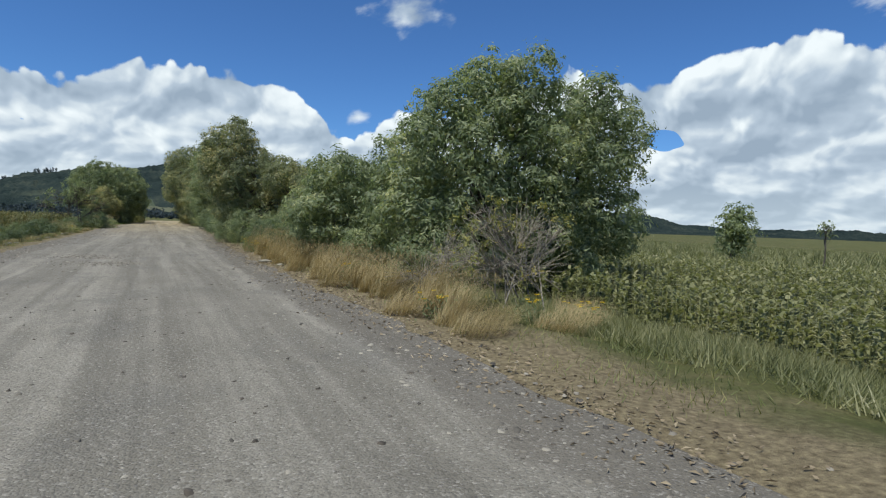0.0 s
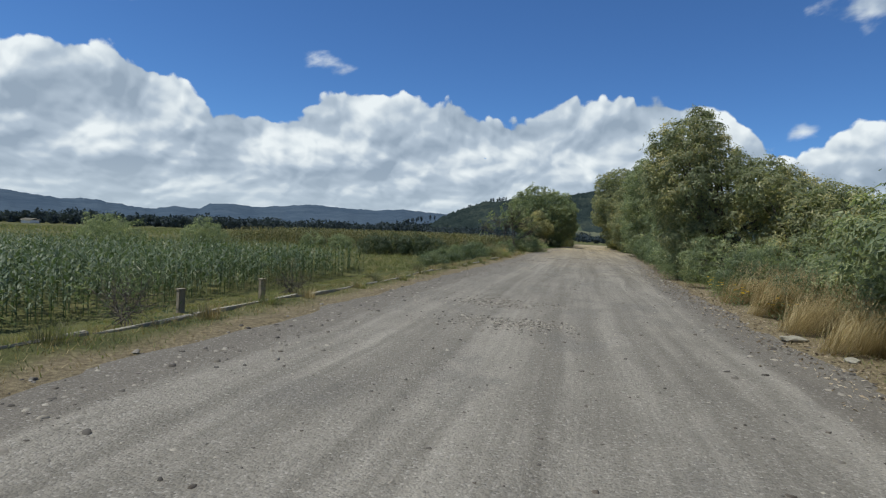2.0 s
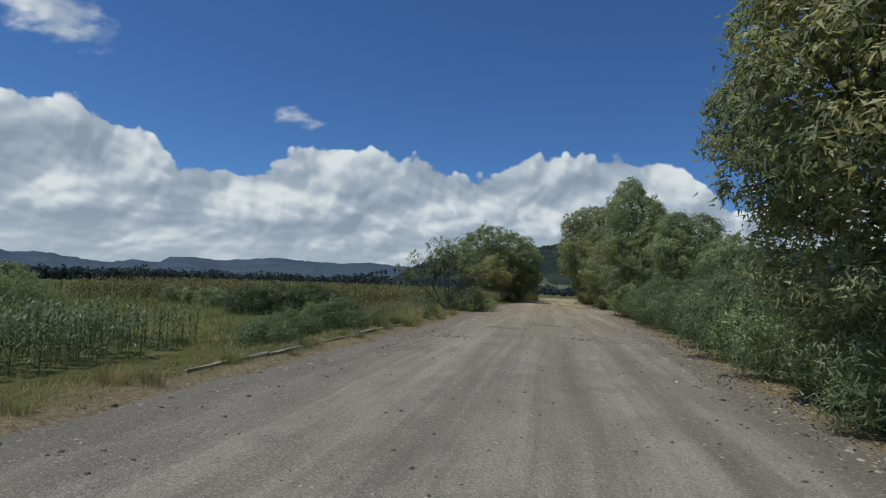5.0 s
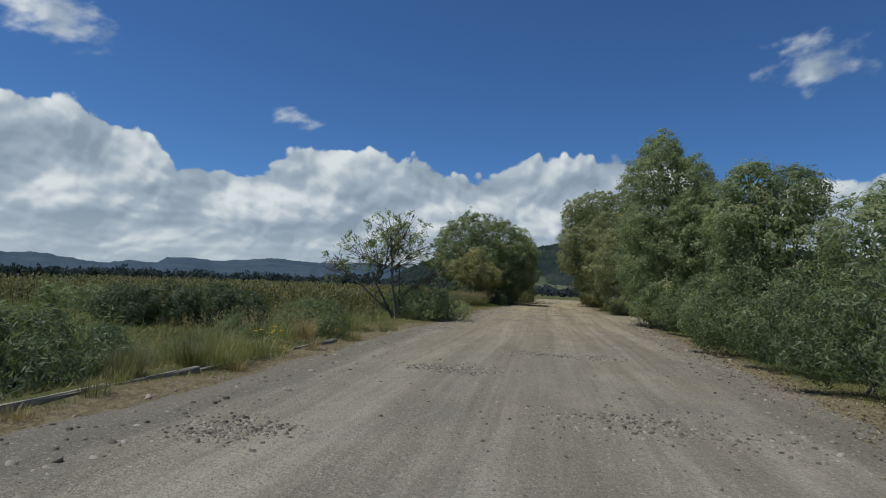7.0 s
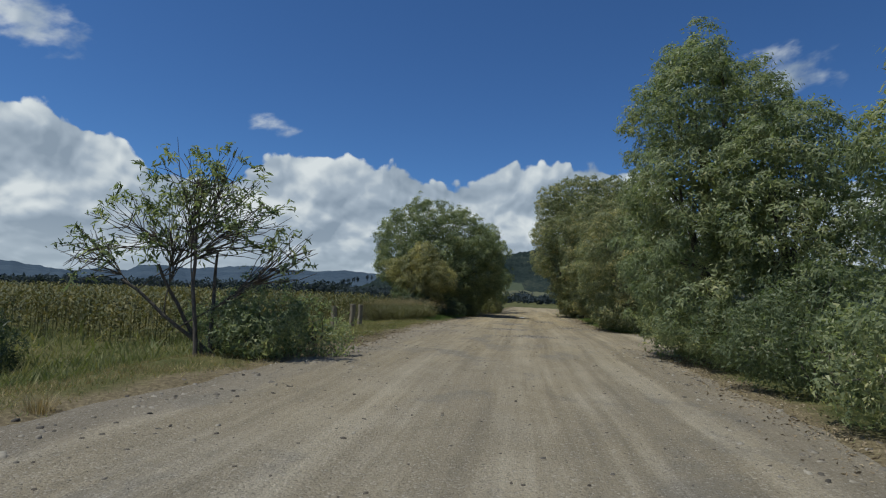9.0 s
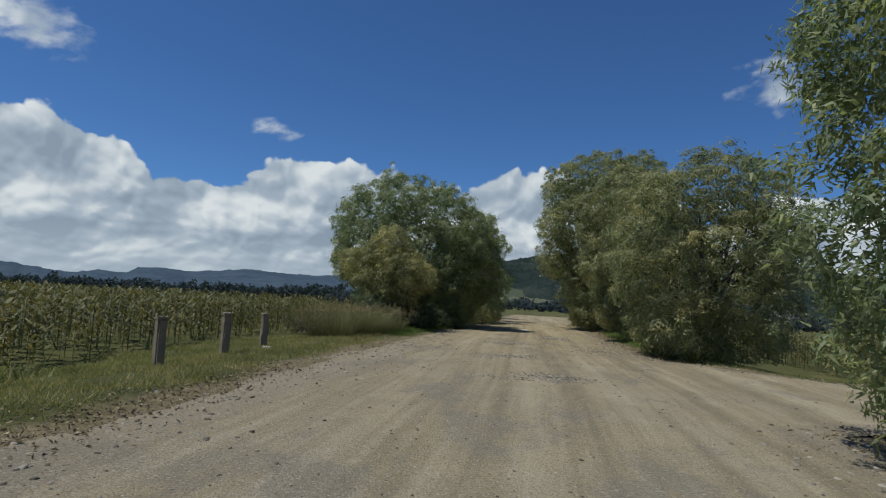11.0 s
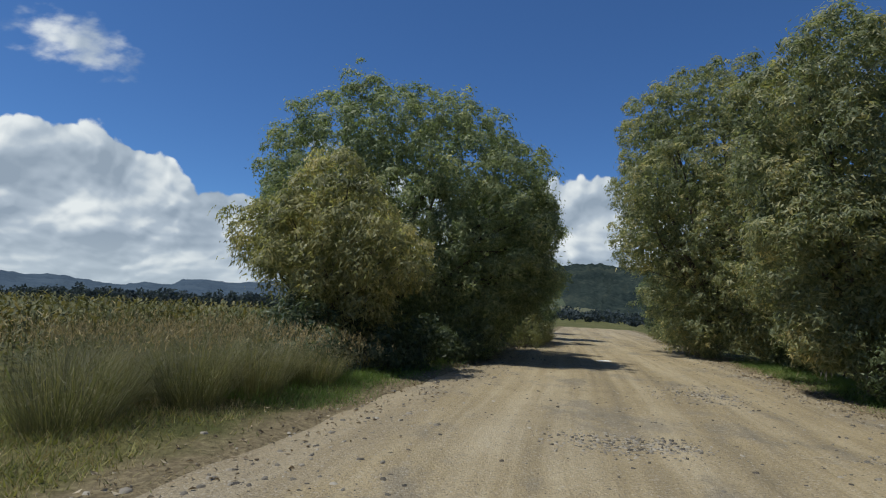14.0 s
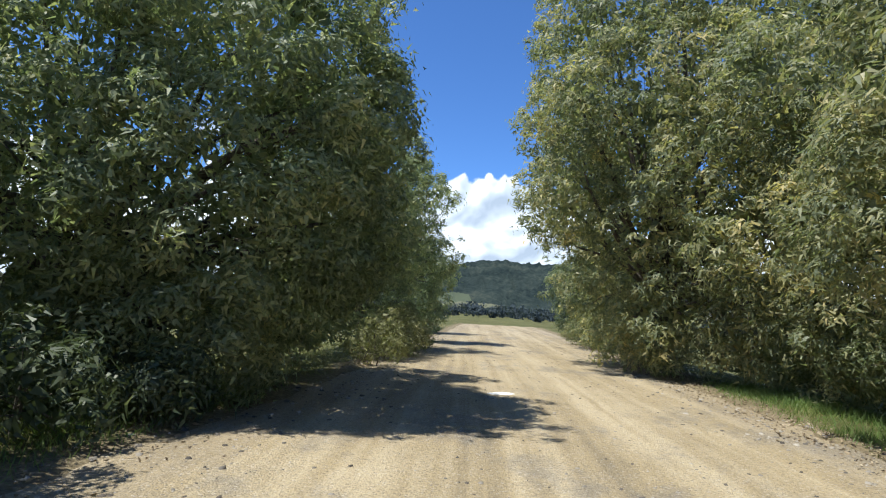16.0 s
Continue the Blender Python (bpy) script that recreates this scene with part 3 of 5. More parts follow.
# ---- plan of the ground ----
RIGHT_EDGE = ((-40, 2.6), (7, 2.75), (20, 2.7), (34, 3.0), (48, 3.7), (60, 4.1), (67.5, 4.3), (69.5, 8.5), (71.5, 13), (73.5, 8.6), (75.5, 6.4), (77.5, 4.4), (84, 4.1), (95, 4.5), (105, 5.2), (120, 5.6), (140, 6.2), (160, 8))
LEFT_EDGE = ((-40, -4.3), (20, -4.2), (30, -4.1), (45, -3.8), (55, -3.9), (61, -3.5), (66, -3.4), (70, -3.45), (76, -3.4), (85, -3.0), (93, -2.3), (104, -1.9), (118, -1.2), (140, -0.5), (160, 1))
KERB_LINE = ((-40, -5.7), (11, -5.62), (15, -5.6), (17, -5.5), (20, -5.38), (25, -5.2), (48, -4.65), (60, -4.5))


def edge(table, y):
    ys, xs = zip(*table)
    return np.interp(y, ys, xs)


def smooth(v):
    v = np.clip(v, 0, 1)
    return v * v * (3 - 2 * v)


def ground_height(x, y):
    """Height of the land: the road runs on a low bank, with the fields below it on both sides."""
    x, y = np.asarray(x, float), np.asarray(y, float)
    l, r = edge(LEFT_EDGE, y), edge(RIGHT_EDGE, y)
    out = np.maximum(l - x, x - r)
    z = -0.14 + 0.15 * smooth((out + 0.25) / 0.5)
    depth = np.where(x < l, np.interp(y, (48, 62, 76), (2.15, 1.05, 0.45)), 0.75)
    foot = np.where(x < l, np.interp(y, (48, 62, 76), (11, 8, 6)), 7)
    s = np.clip((out - np.where(x < l, np.interp(y, (48, 62), (1.5, 2.1)), 0.9)) / foot, 0, 1)
    z = z - depth * np.where(x < l, 1 - (1 - s) ** 2, smooth(s))
    far = np.clip(out - 15, 0, 330)
    z = z - np.where(x < l, 0.02, 0.012) * far
    return z + 0.05 * np.sin(x * 1.9 + 0.7 * np.sin(y * 0.9)) * np.sin(y * 1.4 + 1.3 * np.sin(x * 0.8)) * np.clip(out + 0.6, 0.15, 1)


def sheet(name, xs, ys, height, mat):
    X, Y = np.meshgrid(xs, ys)
    Z = height(X, Y)
    v = np.stack([X, Y, Z], -1).reshape(-1, 3)
    nx, ny = len(xs), len(ys)
    i = (np.arange(ny - 1)[:, None] * nx + np.arange(nx - 1)[None]).ravel()
    return mesh_of(name, v, np.stack([i, i + 1, i + nx + 1, i + nx], 1), mat, True)


def make_ground():
    xs = np.concatenate([[-4500, -2000, -900, -400, -200, -120, -80, -60], np.arange(-45, -12, 2.0), np.arange(-12, 12, 0.4), np.arange(12, 45, 2.0), [60, 80, 120, 200, 400, 900, 2000, 4500]])
    ys = np.concatenate([[-1500, -400, -120, -60, -30, -20], np.arange(-12, 150, 0.5), [156, 165, 180, 200, 240, 300, 400, 600, 1000, 2000, 4500]])
    me = sheet("ground", xs, ys, ground_height, ground_mat)
    X, Y = np.meshgrid(xs, ys)
    out = np.maximum(edge(LEFT_EDGE, Y) - X, X - edge(RIGHT_EDGE, Y))
    bare = me.attributes.new("bare_soil", "FLOAT", "POINT")
    bare.data.foreach_set("value", ((1 - smooth((out - 0.15) / np.where((X > 0) & (Y < 32), 3.2, 1.3))) * (Y < 143)).ravel().astype(np.float32))
    ob = new("ground", me)
    tagged(ob, "grassy soil verge and fields of green and straw colour", "ground", kind="structure")


def road_height(x, y):
    l, r = edge(LEFT_EDGE, y), edge(RIGHT_EDGE, y)
    u = (x - l) / (r - l)
    z = 0.03 - 0.16 * np.clip(np.abs(u - 0.5) * 2 - 0.86, 0, 1)
    for c in (0.2, 0.42, 0.6, 0.82):
        z -= 0.022 * np.exp(-((u - c) / 0.045) ** 2)
    return z + 0.012 * np.sin(x * 3.1 + y * 0.5) * np.sin(y * 1.7) + 0.008 * np.sin(y * 4.3 + x * 2.1)


def make_road():
    us = np.linspace(-0.035, 1.035, 60)
    ys = np.arange(-25, 142, 0.35)
    Y, U = np.meshgrid(ys, us, indexing="ij")
    l, r = edge(LEFT_EDGE, Y), edge(RIGHT_EDGE, Y)
    wob = 0.14 * np.sin(Y * 0.9 + 1.1 * np.sin(Y * 0.37)) + 0.07 * np.sin(Y * 2.7)
    X = l + (r - l) * U + wob * np.clip(np.abs(U - 0.5) * 2 - 0.6, 0, 1)
    v = np.stack([X, Y, road_height(X, Y)], -1).reshape(-1, 3)
    n = len(us)
    i = (np.arange(len(ys) - 1)[:, None] * n + np.arange(n - 1)[None]).ravel()
    me = mesh_of("road", v, np.stack([i, i + 1, i + n + 1, i + n], 1), road_mat, True)
    rim = me.attributes.new("shoulder", "FLOAT", "POINT")
    rim.data.foreach_set("value", smooth((np.abs(U - 0.5) * 2 - 0.68) / 0.26).ravel().astype(np.float32))
    ob = new("road", me)
    tagged(ob, "unpaved country road of packed dirt and loose gravel", "road", kind="structure")


make_ground()
make_road()


# ---- distance ----
def ridge(name, dist, az0, az1, profile, thick, mat, rough, label, floor=-6, steps=260):
    """A hill range: azimuth in degrees, height from the profile's elevations."""
    az = np.radians(np.linspace(az0, az1, steps))
    pa, pe = zip(*profile)
    e = np.interp(np.degrees(az), pa, pe)
    rows = 26
    vs = []
    for j in range(rows):
        s = j / (rows - 1)
        d = dist - thick * (1 - s)
        h = np.tan(np.radians(e)) * dist * (math.sin(s * math.pi / 2) ** 1.3)
        x, y = np.sin(az) * d, np.cos(az) * d + 40
        wob = np.array([noise.fractal(Vector((a / (rough * 14), b / (rough * 14), 3)), 0.8, 2.0, 5) for a, b in zip(x, y)])
        fine = rng.normal(size=steps) * rough * 0.22
        vs.append(np.stack([x, y, floor * (1 - s) + h + (wob * rough + fine) * min(1, 3 * s) * (0.35 + 0.65 * (s < 0.98))], 1))
    v = np.concatenate(vs)
    i = (np.arange(rows - 1)[:, None] * steps + np.arange(steps - 1)[None]).ravel()
    ob = new(name, mesh_of(name, v, np.stack([i, i + 1, i + steps + 1, i + steps], 1), mat, True))
    tagged(ob, label, "hills", kind="structure")


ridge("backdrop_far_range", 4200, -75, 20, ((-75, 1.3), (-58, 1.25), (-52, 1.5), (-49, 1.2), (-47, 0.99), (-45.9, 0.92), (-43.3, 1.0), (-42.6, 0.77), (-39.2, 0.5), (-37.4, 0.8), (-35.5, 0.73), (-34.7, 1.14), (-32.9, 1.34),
                                             (-30.6, 1.1), (-26, 1.63), (-22.5, 1.5), (-19.8, 1.45), (-17.2, 1.7), (-14, 1.5), (0, 1.5), (20, 1.2)), 3300, hazy_range_mat, 9,
      "long mountain range beyond the fields, painted blue-grey with haze", -16)
ridge("backdrop_hill", 900, -16, 40, ((-16, 0.2), (-13, 1.5), (-9.7, 2.9), (-6, 3.7), (0, 4.1), (8, 4.4), (15, 4.5), (23, 4.2), (28, 3.3), (34, 1.6), (40, 0.3)), 420, hill_mat, 6,
      "dark wooded hill beyond the end of the road")
ridge("backdrop_hill_east", 1100, 30, 80, ((30, 1.4), (38, 1.7), (42, 1.6), (46, 1.4), (49, 0.6), (53, 0.3), (80, 0.3)), 300, hill_mat, 5,
      "low dark wooded hill beyond the crop field")


def make_treeline():
    """A far belt of trees along the edge of the plain."""
    n = 1500
    az = np.radians(rng.uniform(-75, -7, n))
    d = rng.uniform(290, 400, n)
    x, y = np.sin(az) * d, np.cos(az) * d + 20
    at = np.stack([x, y, ground_height(x, y)], 1)
    stand = np.array([noise.noise(Vector((a * 14, 0.3, 2.0))) for a in az])
    h = (4.3 + 2.6 * rng.random(n) ** 2) * (1 + 0.35 * stand)
    slim = np.where(rng.random(n) < 0.3, 0.22, 0.48)
    m = 58
    v = unit(rng.normal(size=(n, m, 3))) * rng.random((n, m, 1)) ** 0.4
    c = at[:, None] + v * np.stack([h * slim, h * slim, h * 0.52], 1)[:, None] + np.array((0, 0, 1.0)) * (h * 0.5)[:, None, None]
    c = c.reshape(-1, 3)
    L = rng.uniform(0.9, 1.7, len(c))
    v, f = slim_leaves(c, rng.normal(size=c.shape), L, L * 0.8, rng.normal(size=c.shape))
    ob = new("tree_belt", mesh_of("tree_belt", v, f, leaf_hazy))
    tagged(ob, "far belt of dark trees along the plain, bluish haze in their colour", "trees", kind="stuff")


make_treeline()


def make_ridge_pines():
    """Thin pines standing up along the shoulder of the wooded hill."""
    n = 34
    az = np.radians(-17.5 + 11 * rng.random(n) ** 1.2)
    e = np.interp(np.degrees(az), (-17.5, -16, -13, -9.7, -6), (0.6, 0.9, 1.5, 2.9, 3.7))
    foot = np.stack([np.sin(az) * 880, np.cos(az) * 880 + 40, np.tan(np.radians(e)) * 880 - 1.5], 1)
    h = rng.uniform(4, 9, n)
    paths = [[(p, 0.35), (p + (0.4, 0, q * 0.5), 0.28), (p + (0.2, 0, q), 0.15)] for p, q in zip(foot, h)]
    v, f = tubes(paths, 4)
    v2 = unit(rng.normal(size=(n, 70, 3))) * rng.random((n, 70, 1)) ** 0.5 * (1.8, 1.8, 3.2)
    c = (foot[:, None] + (0, 0, 1) * (h * 0.68)[:, None, None] + v2).reshape(-1, 3)
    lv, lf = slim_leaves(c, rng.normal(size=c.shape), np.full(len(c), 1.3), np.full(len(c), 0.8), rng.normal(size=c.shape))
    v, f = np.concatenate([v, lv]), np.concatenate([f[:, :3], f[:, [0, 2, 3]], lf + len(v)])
    # pines take the leaf colour with distance haze painted in
    tagged(new("ridge_pines", mesh_of("ridge_pines", v, f, leaf_hazy)), "thin dark pines along the far hill's shoulder, tinted with haze", "trees", kind="stuff")


make_ridge_pines()


def make_end_hedge():
    """Dark trees and bushes across the fields beyond the road's end."""
    n = 260
    x, y = rng.uniform(-60, 90, n), rng.uniform(215, 330, n)
    h = rng.uniform(1.6, 4.6, n)
    at = np.stack([x, y, ground_height(x, y)], 1)
    v = unit(rng.normal(size=(n, 90, 3))) * rng.random((n, 90, 1)) ** 0.4
    c = (at[:, None] + v * np.stack([h * 0.7, h * 0.7, h * 0.5], 1)[:, None] + np.array((0, 0, 1.0)) * (h * 0.48)[:, None, None]).reshape(-1, 3)
    L = rng.uniform(0.5, 1.0, len(c))
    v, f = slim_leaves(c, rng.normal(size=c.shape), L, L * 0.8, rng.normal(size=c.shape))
    # hedges share the leaf colour that carries painted haze
    tagged(new("field_hedge", mesh_of("field_hedge", v, f, leaf_hazy)), "dark far hedges and trees below the wooded hill, tinted with haze", "trees", kind="stuff")


make_end_hedge()

# ---- trees beside the road ----
R = "trees along the road"
tree("roadside_tree", (8.8, 14.6, -0.4), fuller([(8.0, 14.0, 5.15, 0.85), (9.4, 14.0, 5.25, 0.85), (7.0, 14.0, 4.3, 0.9), (11.6, 14.0, 5.0, 0.8), (12.5, 14.0, 4.3, 0.9), (8.4, 14.0, 4.1, 1.1), (10.2, 14.0, 4.1, 1.0), (6.3, 14.0, 3.2, 0.9), (7.6, 14.0, 3.0, 1.2), (9.3, 14.0, 2.9, 1.3), (11.3, 14.0, 3.3, 1.2), (12.4, 14.0, 3.0, 0.9), (6.0, 14.0, 1.9, 0.9), (7.6, 14.0, 1.6, 1.2), (9.6, 14.0, 1.4, 1.3), (11.5, 14.0, 1.6, 1.2), (12.4, 14.0, 1.5, 0.9), (8.0, 14.0, 0.5, 0.9), (11.0, 14.0, 0.4, 1.0)], 1.4),
     leaf_green, "many-stemmed tree with broad green leaves at the field edge", trunks=5, girth=0.08, density=0.85, per=23, length=0.12, width=0.062, clump=0.26, group=R, core=0.9)
tree("roadside_tree", (5.6, 17.9, 0), fuller([(5.0, 17.5, 2.4, 0.9), (5.7, 17.6, 1.4, 1.15), (4.5, 17.5, 1.6, 0.8)], 1.5) + [(6.6, 19.8, 2.2, 1.1), (6.8, 21.0, 1.4, 1.1)],
     leaf_green, "dense green leafy bush tree beside the verge", trunks=3, girth=0.06, density=1.0, per=30, length=0.11, width=0.055, group=R, core=2.0)
tree("roadside_tree", (5.0, 34.0, 0), fuller([(3.9, 33.2, 5.75, 0.8), (3.1, 33.2, 5.35, 0.75), (4.4, 33.2, 5.15, 0.75), (3.7, 33.2, 4.8, 0.9), (2.9, 33.2, 4.4, 0.8), (4.7, 33.2, 4.3, 1.0), (3.3, 33.2, 3.7, 1.1), (4.6, 33.4, 3.2, 1.6), (6.1, 33.4, 3.5, 1.1), (6.5, 33.2, 3.8, 0.75), (7.3, 33.0, 3.2, 0.8), (8.4, 32.8, 2.7, 0.8), (7.6, 33.0, 2.0, 1.2), (4.2, 33.4, 2.0, 1.3), (5.8, 33.4, 1.8, 1.6)], 1.6),
     leaf_olive, "tall olive-green tree with yellowish leaf tips", girth=0.16, density=1.0, per=28, length=0.1, width=0.05, group=R)
tree("roadside_tree", (7.4, 31.4, -0.3), [(6.0, 31.5, 3.4, 1.0), (7.0, 31.5, 2.7, 1.2), (8.1, 31.5, 2.3, 1.2), (6.9, 31.0, 1.3, 1.2), (8.3, 31.2, 1.1, 1.1), (7.4, 29.4, 2.2, 1.1), (7.6, 28.0, 1.5, 1.1)],
     leaf_olive, "lower olive tree joined to the tall one", trunks=2, girth=0.09, density=1.0, per=25, length=0.1, width=0.05, group=R)
tree("roadside_tree", (7.3, 51.0, 0), [(6.8, 50.5, 2.5, 1.1), (7.4, 50.8, 1.6, 1.2), (7.6, 51.5, 2.9, 0.9), (7.0, 50.8, 3.3, 0.7), (8.2, 51.2, 2.2, 0.9)],
     leaf_green, "small green tree behind the hedge", trunks=2, girth=0.08, density=0.9, per=24, group=R)
tree("roadside_tree", (6.6, 56.3, 0), fuller([(6.0, 56, 4.7, 0.75), (5.6, 56, 3.7, 0.8), (6.3, 56, 3.4, 1.0), (5.8, 56, 2.5, 0.8), (7.1, 56.2, 4.4, 1.0), (7.4, 56, 2.6, 1.2)], 1.1),
     leaf_green, "full green roadside tree with feathery upper twigs", girth=0.12, density=0.9, per=26, group=R)
tree("roadside_tree", (6.8, 63.4, 0), fuller([(5.9, 63, 4.6, 1.05), (6.7, 63, 5.0, 1.1), (7.4, 63, 4.0, 1.2), (6.0, 63, 3.3, 1.1), (7.0, 63, 2.6, 1.2)], 1.2),
     leaf_green, "rounded green tree between two taller ones", girth=0.13, density=0.9, per=26, group=R)
tree("roadside_tree", (5.6, 65.2, 0), fuller([(5.0, 66, 8.0, 0.85), (4.8, 66, 6.6, 1.3), (5.8, 66, 6.5, 1.2), (4.5, 66, 4.9, 1.15), (5.4, 66, 4.6, 1.7), (4.8, 66, 2.7, 1.4), (5.1, 65.6, 1.4, 1.3)], -1.6),
     leaf_green, "tall narrow-topped green tree above the hedge", girth=0.17, density=0.85, per=26, group=R)
tree("roadside_tree", (6.3, 79.8, 0), fuller([(6.3, 79, 5.4, 1.3), (4.9, 79, 4.6, 1.5), (7.6, 79, 5.0, 1.15), (7.2, 79.3, 4.2, 1.2), (8.3, 79, 4.3, 0.9), (4.9, 79, 2.8, 1.5), (6.5, 79, 3.1, 1.9), (7.9, 79, 3.5, 1.1), (5.4, 79, 1.3, 1.35), (7.4, 79, 1.5, 1.4)], 1.6),
     leaf_olive, "broad rounded olive tree with foliage to the ground", girth=0.17, density=0.95, per=26, length=0.092, width=0.043, group=R, core=0.9)
tree("roadside_tree", (5.8, 88.0, 0), [(3.9, 87, 5.9, 1.05), (4.7, 87, 6.7, 1.1), (3.7, 87, 4.7, 0.85), (4.6, 87, 4.9, 1.3), (4.2, 87, 3.3, 1.15), (4.8, 87, 3.1, 1.3), (4.7, 87.2, 1.6, 1.0), (5.8, 88, 6.6, 1.3), (6.4, 88.4, 4.6, 1.5), (6.4, 88.4, 2.4, 1.5), (5.4, 89.4, 5.4, 1.4), (5.4, 89.8, 3.0, 1.4), (6.8, 86.4, 1.6, 1.2), (7.0, 90.8, 1.5, 1.2), (6.6, 92.2, 3.4, 1.5), (6.6, 90.6, 5.4, 1.5), (7.6, 89.0, 4.0, 1.7), (7.0, 93.2, 1.8, 1.5), (7.2, 94.4, 4.4, 1.7)],
     leaf_olive, "dense olive tree leaning over the road edge", girth=0.17, density=1.2, per=26, group=R)
tree("roadside_tree", (5.6, 100.8, 0), fuller([(3.0, 100, 9.4, 1.6), (4.5, 100, 9.8, 1.9), (2.5, 100, 6.7, 1.4), (2.5, 100, 4.6, 1.3), (4.5, 100, 6.8, 2.6), (6.5, 100, 9.0, 2.5), (7.6, 100, 10.2, 1.6), (5.9, 100, 10.5, 1.2), (4.9, 100, 3.5, 2.3), (4.7, 100, 1.5, 1.4), (6.5, 100, 4.0, 2.7)], -2.6, 0.85) + [(6.0, 96.0, 1.2, 1.0), (6.3, 94.4, 1.2, 1.0), (5.2, 103.2, 1.4, 1.4), (4.7, 98.4, 1.0, 1.0), (5.0, 95.5, 4.6, 1.4), (4.7, 97, 6.2, 1.5), (5.4, 94.5, 3.0, 1.2), (5.6, 93.6, 5.6, 1.3), (6.3, 95.0, 6.6, 1.6), (7.6, 96.0, 6.0, 1.8), (6.8, 93.6, 4.0, 1.4)],
     leaf_olive, "large rounded tree with yellow-green sunlit crown overhanging the road", girth=0.26, density=0.55, per=26, length=0.125, width=0.055, group=R)
tree("roadside_tree", (6.6, 109, 0), [(4.2, 108, 10.0, 1.8), (5.9, 108, 7.9, 2.8), (3.6, 108, 7.1, 1.5), (5.9, 108, 3.6, 2.6), (5.9, 109, 1.6, 1.5)],
     leaf_olive, "large olive tree farther along the road", girth=0.22, density=0.45, per=22, length=0.18, width=0.075, group=R)
tree("roadside_tree", (7.0, 119, 0), [(6.0, 118, 3.2, 1.5), (6.3, 118, 1.6, 1.4), (7.6, 119, 4.2, 1.8)],
     leaf_sage, "light green bush tree near the road's end", trunks=2, girth=0.1, density=0.8, per=22, length=0.16, width=0.065, group=R)
tree("roadside_tree", (-6.4, 91.2, 0), fuller([(-6.4, 90.5, 6.1, 1.9), (-7.9, 90.5, 5.0, 1.9), (-4.6, 90.5, 5.7, 1.9), (-2.9, 90.5, 4.8, 1.65), (-1.8, 90.5, 3.9, 1.0), (-8.5, 90.5, 3.2, 1.3), (-5.6, 90.5, 3.5, 2.4), (-3.4, 90.5, 2.7, 1.8), (-2.1, 91.0, 2.3, 1.0), (-6.4, 90, 1.3, 1.8), (-3.9, 90.5, 1.0, 1.4)], 1.1, 0.9) + [(-2.9, 93.0, 3.0, 1.2), (-3.2, 94.2, 4.4, 1.4), (-3.4, 94.6, 1.8, 1.3)],
     leaf_green, "large round dark-green tree beside the road", girth=0.26, density=1.0, per=30, length=0.088, width=0.046, group=R, core=1.6, droop=0.1)
tree("roadside_tree", (-5.7, 85.8, -0.05), fuller([(-6.2, 85.3, 2.7, 0.85), (-5.1, 85.3, 3.0, 0.85), (-4.5, 85.3, 2.5, 0.8), (-4.0, 85.5, 2.2, 0.5), (-5.6, 85.3, 2.0, 0.75), (-4.8, 85.5, 1.6, 0.6), (-6.8, 85.5, 2.1, 0.5), (-6.6, 85.5, 3.3, 0.5), (-7.4, 86.0, 2.8, 0.7), (-5.6, 85.6, 3.9, 0.8), (-5.2, 85.8, 1.0, 0.8)], 1.2),
     leaf_tawny, "smaller tree with yellowish feathery foliage", trunks=2, girth=0.08, density=0.95, per=24, droop=0.6, group=R, core=0.35)
tree("roadside_tree", (-3.4, 102, 0), [(-3.0, 102, 5.0, 1.3), (-2.8, 102, 2.9, 1.2), (-2.9, 102, 1.3, 1.0), (-4.4, 100.0, 4.6, 1.5), (-4.5, 98.0, 2.2, 1.3), (-4.2, 96.6, 1.2, 1.0), (-3.8, 98.6, 3.4, 1.2)],
     leaf_green, "green tree behind the large round one", girth=0.14, density=0.9, per=24, group=R)
tree("roadside_tree", (-3.0, 107.4, 0), [(-2.1, 107, 5.9, 1.3), (-1.7, 107, 3.3, 1.15), (-2.4, 107, 1.3, 1.1), (-2.8, 107, 7.5, 0.85), (-3.8, 107, 4.4, 1.6)],
     leaf_green, "slender green tree farther along the road", girth=0.14, density=0.8, per=22, length=0.15, width=0.06, group=R)
tree("roadside_tree", (-2.6, 116, 0), [(-2.2, 116, 3.2, 1.3), (-2.2, 116, 1.4, 1.2), (-3.4, 116, 4.2, 1.5)],
     leaf_green, "green tree near the road's end", girth=0.12, density=0.8, per=22, length=0.16, width=0.065, group=R)
tree("open_tree", (-5.7, 60.3, -0.05), [(-6.2, 60, 3.5, 0.8), (-5.4, 60, 3.4, 0.8), (-7.5, 60, 2.6, 0.85), (-4.5, 60, 2.6, 0.65), (-8.4, 60, 2.0, 0.65), (-6.5, 60.2, 2.6, 0.8), (-5.8, 60.8, 3.0, 0.8), (-3.9, 60.2, 2.1, 0.45)],
     leaf_green, "small open-crowned tree with bare branches and sparse leaves", trunks=4, girth=0.05, density=1.0, per=10, length=0.14, width=0.06, clump=0.24, twigs=300, shell=0.35, core=0, spread=0.42)
tree("dry_brush", (6.3, 91.2, 0), [(6.0, 91.0, 1.5, 0.9), (6.3, 91.6, 2.2, 0.8), (5.8, 90.5, 1.0, 0.6)],
     leaf_sage, "half-dry bush with pale bare twigs beside the trees", "bush", trunks=5, girth=0.014, density=0.5, per=12, length=0.1, width=0.03, clump=0.18, twigs=170, wood=pale_twig, core=0)
